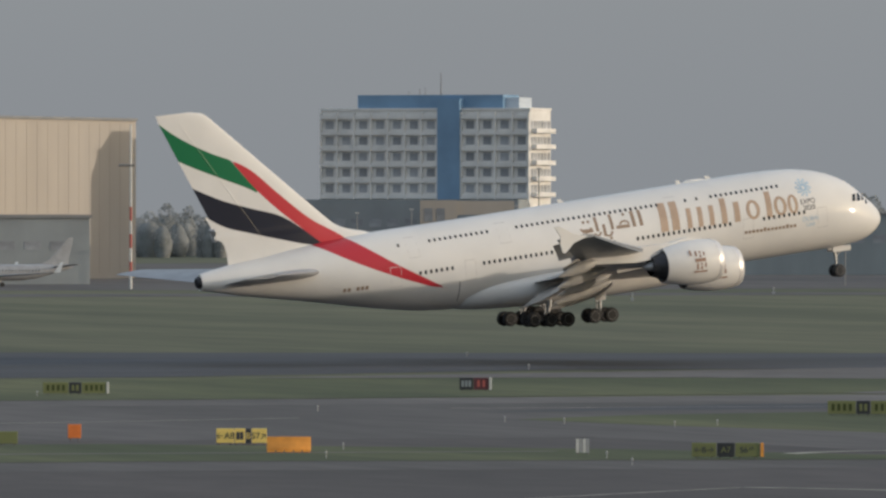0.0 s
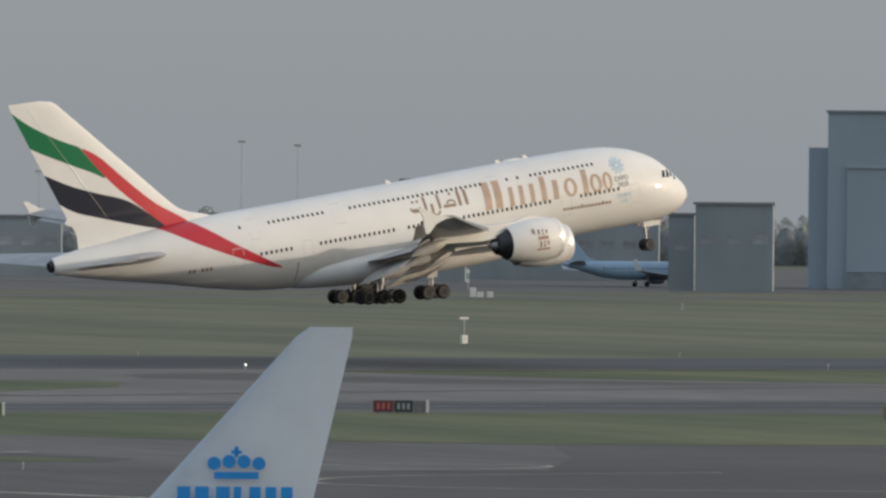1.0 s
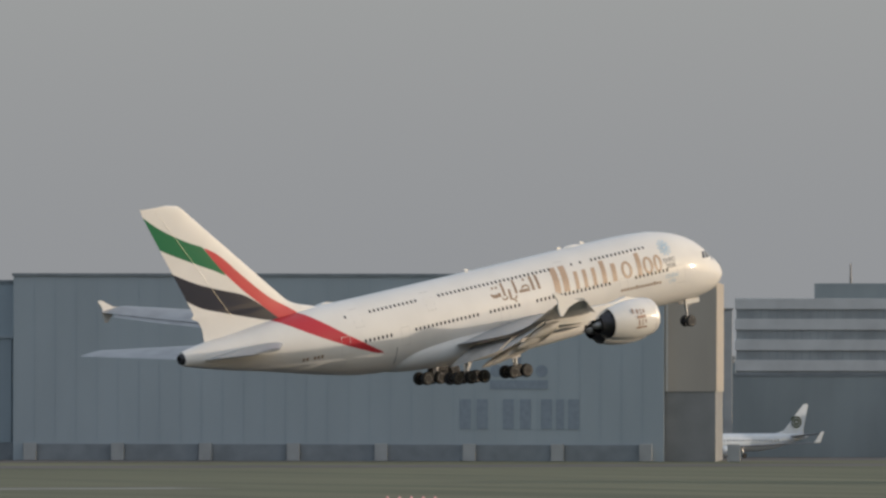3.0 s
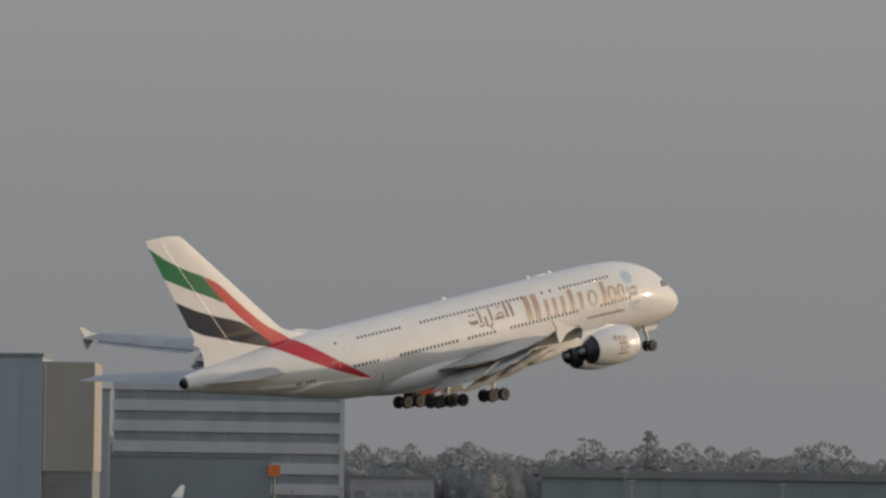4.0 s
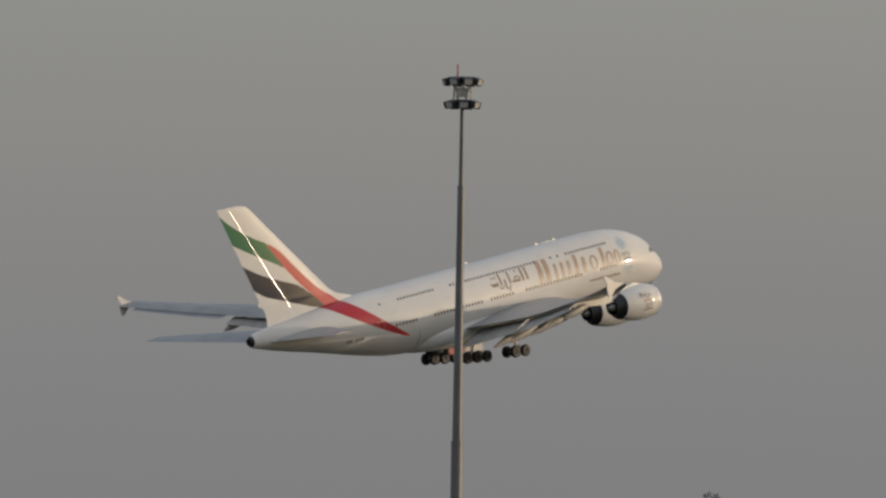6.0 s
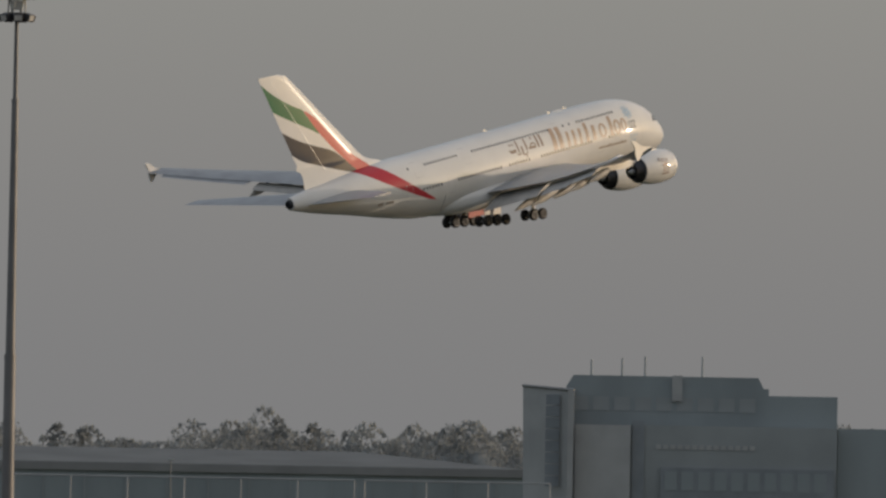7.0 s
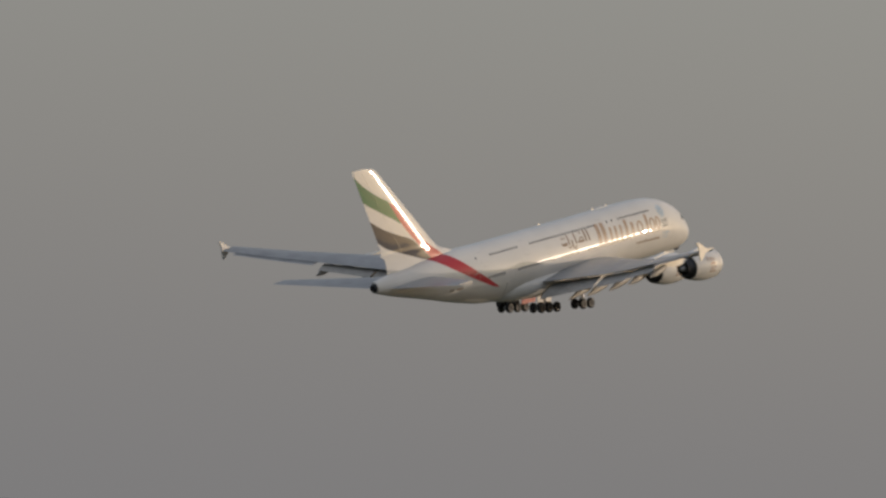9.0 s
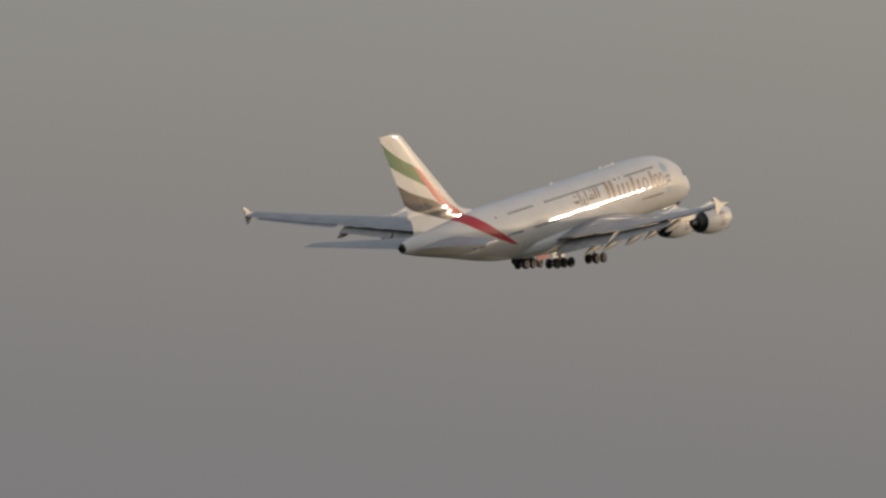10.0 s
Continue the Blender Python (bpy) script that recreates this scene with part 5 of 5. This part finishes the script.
# the near tail: nose to the viewer's left, fin tip at azimuth 24.2
FIN_D = 252.0
fx, fy = spot(24.245, FIN_D)
turn = 180 - 24.2
c_, s_ = math.cos(radians(turn)), math.sin(radians(turn))
px_, py_ = fx - (19 - 37.45) * c_, fy - (19 - 37.45) * s_
parked(math.degrees(math.atan2(px_, py_)), math.hypot(px_, py_), turn, "planeblue", "tailwhite", "parked narrow-body airliner with white fin, blue body", logo=True)
parked(33.83, 2045, 180, "tailwhite", "tailwhite", "white airliner with green tail ring parked by the hangar", tail_logo=True, size=1.0)
parked(26.1, 1990, 0, "planeblue", "planeblue", "parked blue airliner, painted pale as if hazed")
parked(24.15, 2010, 30, "tailwhite", "planeblue", "white and blue airliner parked in the haze")
parked(17.0, 1800, 180, "grey", "grey", "small grey airliner parked before the halls", size=0.8)

# ---- signs and markers on the airfield ----
def letters(parent, text, x, z, size, mat, y=-0.16):
    cu = bpy.data.curves.new("writing", "FONT")
    cu.body, cu.size, cu.align_x, cu.align_y, cu.extrude = text, size, "CENTER", "CENTER", 0.005
    o = new("writing", cu)
    dg = bpy.context.evaluated_depsgraph_get()
    me = bpy.data.meshes.new_from_object(o.evaluated_get(dg))
    bpy.data.objects.remove(o)
    me.materials.clear()
    me.materials.append(M[mat])
    ob = new("writing", me)
    ob.parent = parent
    ob.matrix_local = pose(x, y, z, 90, 0, 0)
    return ob


def taxi_sign(az, d, panels, hgt, label, z0=0.12, end=None):
    """A lit taxiway sign: panels of (width, face, text, ink) side by side on short legs."""
    x, y = spot(az, d)
    total = sum(p[0] for p in panels)
    s = empty("taxiway_sign", pose(x, y, 0, 0, 0, -az), label, "sign", "signs on the airfield")
    cur = -total / 2
    for w, face, text, ink in panels:
        f = part("panel", box(cur + 0.02, cur + w - 0.02, -0.15, 0.15, z0, z0 + hgt, 0.02), M[face], s)
        part("leg", rod((cur + w * 0.2, 0, 0), (cur + w * 0.2, 0, z0), 0.05, n=8), M["steel"], s)
        part("leg", rod((cur + w * 0.8, 0, 0), (cur + w * 0.8, 0, z0), 0.05, n=8), M["steel"], s)
        if text.startswith("bars"):
            n = int(text[4:])
            bm = bmesh.new()
            for k in range(n):
                xc = cur + w * (k + 1) / (n + 1)
                box(xc - 0.1, xc + 0.1, -0.162, -0.151, z0 + hgt * 0.24, z0 + hgt * 0.76, bm=bm)
            part("inscription", bm, M[ink], s)
        elif text:
            letters(s, text, cur + w / 2, z0 + hgt * 0.48, hgt * 0.62, ink)
        cur += w
    if end:
        part("end_panel", box(cur + 0.02, cur + 0.2, -0.2, 0.2, z0, z0 + hgt, 0.02), M[end], s)
    return s


taxi_sign(18.452, 592, [(1.1, "yellow", "\u2190A8", "ink"), (0.7, "yellow", "bars2", "ink"), (0.34, "black", "B", "yellow"), (0.96, "yellow", "S7\u2197", "ink")], 0.88, "bright yellow taxiway sign with black letters")
taxi_sign(21.30, 560, [(1.45, "olive", "\u2190B\u2192", "ink"), (1.05, "black", "A7", "olive"), (1.45, "olive", "S6\u2191", "ink")], 0.80, "olive taxiway sign with black centre panel", end="orange")
taxi_sign(22.11, 678, [(2.0, "olive", "bars4", "grass"), (1.0, "black", "bars2", "olive"), (2.05, "olive", "bars4", "grass")], 0.92, "faded olive taxiway sign with dark centre", end="postwhite")
taxi_sign(17.47, 752, [(2.0, "olive", "bars4", "grass"), (1.0, "black", "bars2", "olive"), (1.9, "olive", "bars4", "grass")], 0.85, "faded taxiway sign in the grass", end="postwhite")
taxi_sign(19.82, 768, [(1.1, "black", "bars3", "slate"), (1.25, "signred", "bars2", "redwhite")], 0.95, "dark red runway sign", end="postwhite")
taxi_sign(24.66, 700, [(1.5, "signred", "bars3", "redwhite"), (1.4, "black", "bars3", "slate"), (0.9, "steel", "", "ink")], 0.85, "dark red runway sign by the taxiway", end="postwhite")
taxi_sign(27.55, 690, [(1.15, "olive", "", "ink")], 0.95, "small pale square marker sign", end="postwhite")
taxi_sign(31.64, 680, [(0.95, "yellow", "", "ink")], 0.95, "small square yellow marker board")
taxi_sign(24.40, 428, [(0.7, "black", "A8", "yellow"), (1.55, "yellow", "A7\u2197", "ink"), (1.45, "yellow", "S6\u2197", "ink"), (1.65, "yellow", "\u2196A\u2198", "ink")], 0.78, "bright yellow taxiway sign on the apron island")
taxi_sign(17.47, 602, [(0.85, "darkorange", "", "ink")], 0.85, "square orange construction board", z0=0.18)
taxi_sign(17.08, 590, [(1.2, "olive", "", "ink")], 0.75, "dull yellow end of a taxiway sign")


def barrier(az, d, L, mat, label):
    """A water-filled plastic barrier: tapered body with feet and forklift slots."""
    x, y = spot(az, d)
    b = empty("plastic_barrier", pose(x, y, 0, 0, 0, -az), label, "barrier")
    rings = []
    for xx in (-L / 2, -L / 2 + 0.06, L / 2 - 0.06, L / 2):
        k = 0.92 if abs(xx) == L / 2 else 1.0
        rings.append([(xx, yy * k, 0.12 + (zz - 0.12) * (0.97 if k < 1 else 1)) for yy, zz in ((-0.33, 0.12), (-0.33, 0.3), (-0.2, 0.55), (-0.17, 0.92), (0.17, 0.92), (0.2, 0.55), (0.33, 0.3), (0.33, 0.12))])
    part("body", loft(rings), M[mat], b, "", 30)
    for k in range(5):
        xx = -L / 2 + 0.25 + (L - 0.5) * k / 4
        part("foot", box(xx - 0.22, xx + 0.22, -0.33, 0.33, 0.0, 0.125, 0.02), M[mat], b)


barrier(18.73, 574, 2.6, "orange", "orange plastic road barrier on the grass edge")
barrier(24.745, 452, 4.3, "olive", "dull yellow plastic barrier on the island")

x, y = spot(20.46, 568)
b = empty("striped_marker", pose(x, y, 0, 0, 0, -20.46), "white and grey striped marker board", "marker")
for k in range(4):
    part("stripe_board", box(-0.40 + 0.2 * k, -0.23 + 0.2 * k, -0.06, 0.06, 0.15, 0.95), M["postwhite" if k % 2 == 0 else "palewall"], b)
part("rail", box(-0.42, 0.42, 0.062, 0.1, 0.3, 0.4), M["steel"], b)
for sx in (-0.3, 0.3):
    part("leg", rod((sx, 0, 0), (sx, 0, 0.15), 0.03, n=8), M["steel"], b)


def edge_light(x, y, hgt=0.3, mat="palewall", glow=None, r=0.06):
    e = empty("edge_light", pose(x, y, 0), "small airfield edge light on a stalk", "light", "airfield edge lights")
    part("stalk", rod((0, 0, 0), (0, 0, hgt), r * 0.5, n=8), M[mat], e)
    part("lamp", turned([(hgt, r), (hgt + r, r * 1.1), (hgt + 2.2 * r, r * 0.6), (hgt + 2.6 * r, 0.01)], "z", 10), M[glow or mat], e)


for az, d in ((17.25, 745), (18.9, 690), (20.0, 655), (20.35, 650), (20.6, 560), (20.75, 545), (21.0, 640), (21.25, 645), (22.25, 556), (22.45, 540), (19.05, 580), (18.95, 560)):
    edge_light(*spot(az, d))
for k in range(14):
    edge_light(300 + 60 * k, 818, 0.35, "palewall", "lamp_white_glow" if k % 5 == 1 else None, 0.08)
    edge_light(320 + 60 * k, 890, 0.3, "palewall", None, 0.07)
for k in range(5):
    az = 31.80 + 0.07 * k
    edge_light(*spot(az, 1205), 0.6, "slate2", "lamp_red_glow", 0.2)

# glide-path style instrument posts beyond the runway
for az, d, hgt in ((25.037, 1086, 2.8),):
    x, y = spot(az, d)
    p = empty("instrument_post", pose(x, y, 0), "white instrument post on far grass", "post", "white instrument posts")
    part("pole", rod((0, 0, 0), (0, 0, hgt), 0.09, 0.07, 8), M["palewall"], p)
    part("head", box(-0.55, 0.55, -0.1, 0.1, hgt - 0.1, hgt + 0.15, 0.03), M["postwhite"], p)
    part("cabinet", box(-0.35, 0.35, -0.25, 0.25, 0, 0.95, 0.04), M["postwhite"], p)

x, y = spot(25.10, 1700)
p = empty("instrument_mast", pose(x, y, 0, 0, 0, -25.1), "white instrument mast with low cabinets on far grass", "mast")
part("pole", rod((-1.3, 0, 0), (-1.3, 0, 4.6), 0.12, 0.08, 8), M["palewall"], p)
part("head", box(-1.6, -1.0, -0.2, 0.2, 4.2, 4.9, 0.05), M["postwhite"], p)
part("sensor", box(-1.62, -1.0, -0.25, 0.25, 2.6, 3.1, 0.05), M["postwhite"], p)
for xx, zz in ((-0.4, 1.7), (0.9, 0.95), (2.6, 1.0)):
    part("cabinet", box(xx - 0.55, xx + 0.55, -0.4, 0.4, 0, zz, 0.06), M["postwhite"], p, "white equipment cabinet")
for az, d, hgt in ((28.83, 1085, 2.6), (20.75, 1536, 1.0), (21.58, 1660, 1.0), (26.32, 1500, 0.9)):
    x, y = spot(az, d)
    p = empty("marker_post", pose(x, y, 0, 0, 0, -az), "short pale marker post on far grass", "post", "pale marker posts")
    part("pole", rod((0, 0, 0), (0, 0, hgt), 0.07, 0.06, 8), M["palewall"], p)
    part("board", box(-0.16, 0.16, -0.06, 0.06, hgt - 0.2, hgt + 0.15, 0.03), M["palewall"], p)
    part("foot", box(-0.25, 0.25, -0.2, 0.2, 0, 0.4, 0.03), M["palewall"], p)

# red and white anemometer mast by the beige hangar
x, y = spot(17.80, 1750)
p = empty("banded_mast", pose(x, y, 0), "slim red and white banded mast", "mast")
seg = height(0.50, 1750) / 12
for k in range(12):
    part("band", rod((0, 0, seg * k), (0, 0, seg * (k + 1) - 0.01), 0.28 - 0.008 * k, 0.272 - 0.008 * k, 10), M["redwhite" if k % 2 and k < 6 else "postwhite"], p)
part("crossarm", rod((-2.2, 0, height(0.26, 1750)), (0.6, 0, height(0.26, 1750)), 0.25, n=8), M["steel"], p)


def lamp_post(az, d, top, label="slim pale lamp post by the halls", thin=1.0, wide=1.0):
    x, y = spot(az, d)
    p = empty("lamp_post", pose(x, y, 0, 0, 0, -az), label, "lamp post", "lamp posts by the halls")
    part("pole", rod((0, 0, 0), (0, 0, top), 0.15 * thin, 0.09 * thin, 8), M["roofgrey"], p)
    part("head", box(-0.45 * wide, 0.45 * wide, -0.3 * wide, 0.3 * wide, top - 0.15, top + 0.2 * wide, 0.05), M["palewall"], p)


for az, d, el in ((36.857, 1300, 0.035), (36.894, 1300, -0.02), (37.78, 1300, -0.03), (39.118, 1300, -0.055), (39.935, 1300, -0.045), (35.845, 1600, -0.10), (35.19, 1700, -0.09), (35.35, 1700, -0.12), (34.9, 1700, -0.1), (42.72, 1300, 0.12),
                  (19.45, 1850, 0.0), (19.13, 1850, -0.02), (20.2, 1850, 0.24), (20.07, 1850, 0.02), (22.0, 1850, -0.05)):
    lamp_post(az, d, height(el, d))
for az, d, el in ((22.53, 2600, 0.235), (23.05, 2600, 0.235), (40.065, 2300, 0.30), (23.72, 2600, 0.42), (24.05, 2600, 0.40), (36.6, 2500, 0.22), (42.9, 2300, 0.33)):
    lamp_post(az, d, height(el, d), "tall far floodlight mast with flat head", 0.45, 2.2)

# floodlight mast close by
MAST_D = 330.0
x, y = spot(41.765, MAST_D)
mast = empty("floodlight_mast", pose(x, y, 0, 0, 0, -41.765), "tall tapered steel floodlight mast with two lamp rings", "floodlight mast")
zt, z1, z2 = height(2.705, MAST_D), height(2.219, MAST_D), height(0.715, MAST_D)
part("pole", rod((0, 0, 0), (0, 0, z2), 0.24, 0.195, 20), M["steel"], mast, "lowest tapered pole section", 60)
part("pole", rod((0, 0, z2 - 0.05), (0, 0, z1), 0.165, 0.115, 20), M["steel"], mast, "middle pole section", 60)
part("pole", rod((0, 0, z1 - 0.05), (0, 0, zt + 0.1), 0.085, 0.065, 20), M["steel"], mast, "top pole section", 60)
part("collar", rod((0, 0, z2 - 0.1), (0, 0, z2 + 0.04), 0.205, 0.205, 20), M["steel"], mast, "", 40)
part("collar", rod((0, 0, z1 - 0.08), (0, 0, z1 + 0.03), 0.125, 0.125, 20), M["steel"], mast, "", 40)
part("spike", rod((-0.17, 0, zt + 0.6), (-0.17, 0, zt + 1.35), 0.035, 0.025, 8), M["redwhite"], mast)
for zr, rad, n in ((zt - 0.02, 0.46, 7), (zt + 0.76, 0.52, 8)):
    part("ring", rod((0, 0, zr), (0, 0, zr + 0.16), rad * 0.72, rad * 0.72, 20), M["lampblack"], mast, "dark lamp ring", 40)
    for k in range(n):
        a = k * math.tau / n + 0.3
        lm = part("floodlight", box(-0.15, 0.15, -0.17, 0.17, -0.11, 0.13, 0.03), M["lampblack"], mast, "dark floodlight head")
        lm.matrix_local = Matrix.Translation((rad * math.cos(a), rad * math.sin(a), zr)) @ Matrix.Rotation(a, 4, "Z") @ Matrix.Rotation(radians(18), 4, "Y")
        part("lens", box(0.151, 0.16, -0.13, 0.13, -0.08, 0.10), M["lampglass"], lm)
for k in range(6):
    a = k * math.tau / 6
    part("stay", rod((0.3 * math.cos(a), 0.3 * math.sin(a), zt + 0.1), (0.3 * math.cos(a + 0.5), 0.3 * math.sin(a + 0.5), zt + 0.76), 0.03, n=8), M["lampglass"], mast)
part("winch_box", box(-0.22, 0.22, -0.2, 0.2, zt + 0.25, zt + 0.55, 0.03), M["lampglass"], mast)

# small vehicles and loads on the far aprons
def van(az, d, turn, mat, label, L=5.0):
    x, y = spot(az, d)
    v = empty("service_van", pose(x, y, 0, 0, 0, turn), label, "van", "vehicles on the far aprons")
    bm = box(-L / 2, L / 2, -1.0, 1.0, 0.4, 2.2, 0.15)
    for q in bm.verts:
        if q.co.x > L * 0.25 and q.co.z > 1.2:
            q.co.x -= 0.8 * (q.co.z - 1.2)
    part("body", bm, M[mat], v, "", 40)
    for xx in (-L * 0.3, L * 0.3):
        for s in (-1, 1):
            w = part("wheel", turned([(-0.12, 0.2), (-0.12, 0.34), (0.12, 0.34), (0.12, 0.2)], "y", 14), M["tyre"], v, "", 40)
            w.location = (xx, s * 0.95, 0.34)
    part("side_glass", box(L * 0.05, L * 0.3, -1.03, 1.03, 1.35, 1.9, 0.02), M["glass"], v)


for az, d, turn, mat in ((23.6, 1960, 0, "tailwhite"), (28.93, 1880, -12, "slate"), (29.06, 1890, -12, "slate"), (28.70, 1870, 70, "slate"), (23.85, 1990, 90, "palewall")):
    van(az, d, turn, mat, "hazy grey service van on the hangar apron" if mat == "slate" else "pale service van on the hangar apron")

x, y = spot(33.80, 2060)
p = empty("service_shaft", pose(x, y, 0, 0, 0, -33.8), "pale slim service shaft beside the hangar", "shaft")
part("shaft", box(-0.9, 0.9, -0.9, 0.9, 0, height(0.47, 2060), 0.1), M["palewall"], p)
part("cap", box(-1.1, 1.1, -1.1, 1.1, height(0.47, 2060), height(0.47, 2060) + 0.4, 0.05), M["roofgrey"], p)



def fly(x, z, pitch, bank):
    """The airliner's pose on its line over the runway; it points a little away from the line, into the wind."""
    return Matrix.Translation((x, 854.79, z)) @ Matrix.Rotation(radians(4.958), 4, "Z") @ Matrix.Rotation(radians(-pitch), 4, "Y") @ Matrix.Rotation(radians(bank), 4, "X")


def nose_leg(fold):
    return Matrix.Translation(NOSE_PIVOT) @ Matrix.Rotation(radians(-fold), 4, "Y")


def bay_door(sgn, shut):
    return Matrix.Translation(at(35.5, sgn * 1.25, -4.55)) @ Matrix.Rotation(sgn * radians(shut), 4, "X")


def motions():
    """All that moves."""
    walk(airliner, [
        (0, fly(315.32, 10.34, 7.07, 0.50)),
        (0.4, fly(344.89, 11.11, 7.66, 0.40)),
        (0.5, fly(350.93, 11.33, 7.66, 0.38)),
        (0.7, fly(366.14, 11.83, 8.00, 0.33)),
        (1, fly(389.86, 12.67, 8.34, 0.25)),
        (1.3, fly(411.23, 13.66, 8.52, 0.18)),
        (1.5, fly(425.75, 14.39, 8.67, 0.13)),
        (1.6, fly(433.63, 14.78, 8.82, 0.10)),
        (2, fly(464.56, 16.49, 9.05, 0.00)),
        (2.5, fly(500.49, 18.98, 9.48, -0.12)),
        (2.7, fly(515.59, 20.08, 9.71, -0.17)),
        (3.8, fly(599.93, 27.15, 10.55, -0.45)),
        (4, fly(615.07, 28.60, 10.75, -0.50)),
        (4.2, fly(629.38, 30.10, 10.80, -0.55)),
        (4.5, fly(650.63, 32.41, 11.32, -0.65)),
        (5, fly(690.08, 36.44, 11.20, -0.78)),
        (5.2, fly(704.87, 38.10, 11.54, -0.86)),
        (6.3, fly(786.09, 47.41, 11.29, -1.30)),
        (6.5, fly(801.04, 49.09, 11.43, -1.35)),
        (6.9, fly(831.08, 52.39, 11.65, -1.45)),
        (7, fly(840.15, 53.19, 11.44, -1.50)),
        (7.2, fly(853.48, 54.77, 11.67, -1.50)),
        (7.5, fly(876.44, 57.05, 11.32, -1.55)),
        (8, fly(911.70, 60.55, 11.81, -1.60)),
        (8.5, fly(947.57, 63.55, 12.21, -1.60)),
        (9, fly(983.47, 65.90, 12.54, -1.62)),
        (9.5, fly(1018.69, 67.43, 12.51, -1.64)),
        (10, fly(1053.57, 67.99, 12.55, -1.66)),
    ])
    for door, sgn in BAY_DOORS:
        walk(door, [(0, bay_door(sgn, 104)), (2.9, bay_door(sgn, 104)), (3.4, bay_door(sgn, 62)), (4.5, bay_door(sgn, 35)), (6.0, bay_door(sgn, 4)), (10, bay_door(sgn, 4))])
    walk(nose_gear, [(0, nose_leg(0)), (3.6, nose_leg(0)), (4.0, nose_leg(12)), (4.5, nose_leg(58)), (5.0, nose_leg(88)), (5.5, nose_leg(100)), (10, nose_leg(100))])


motions()
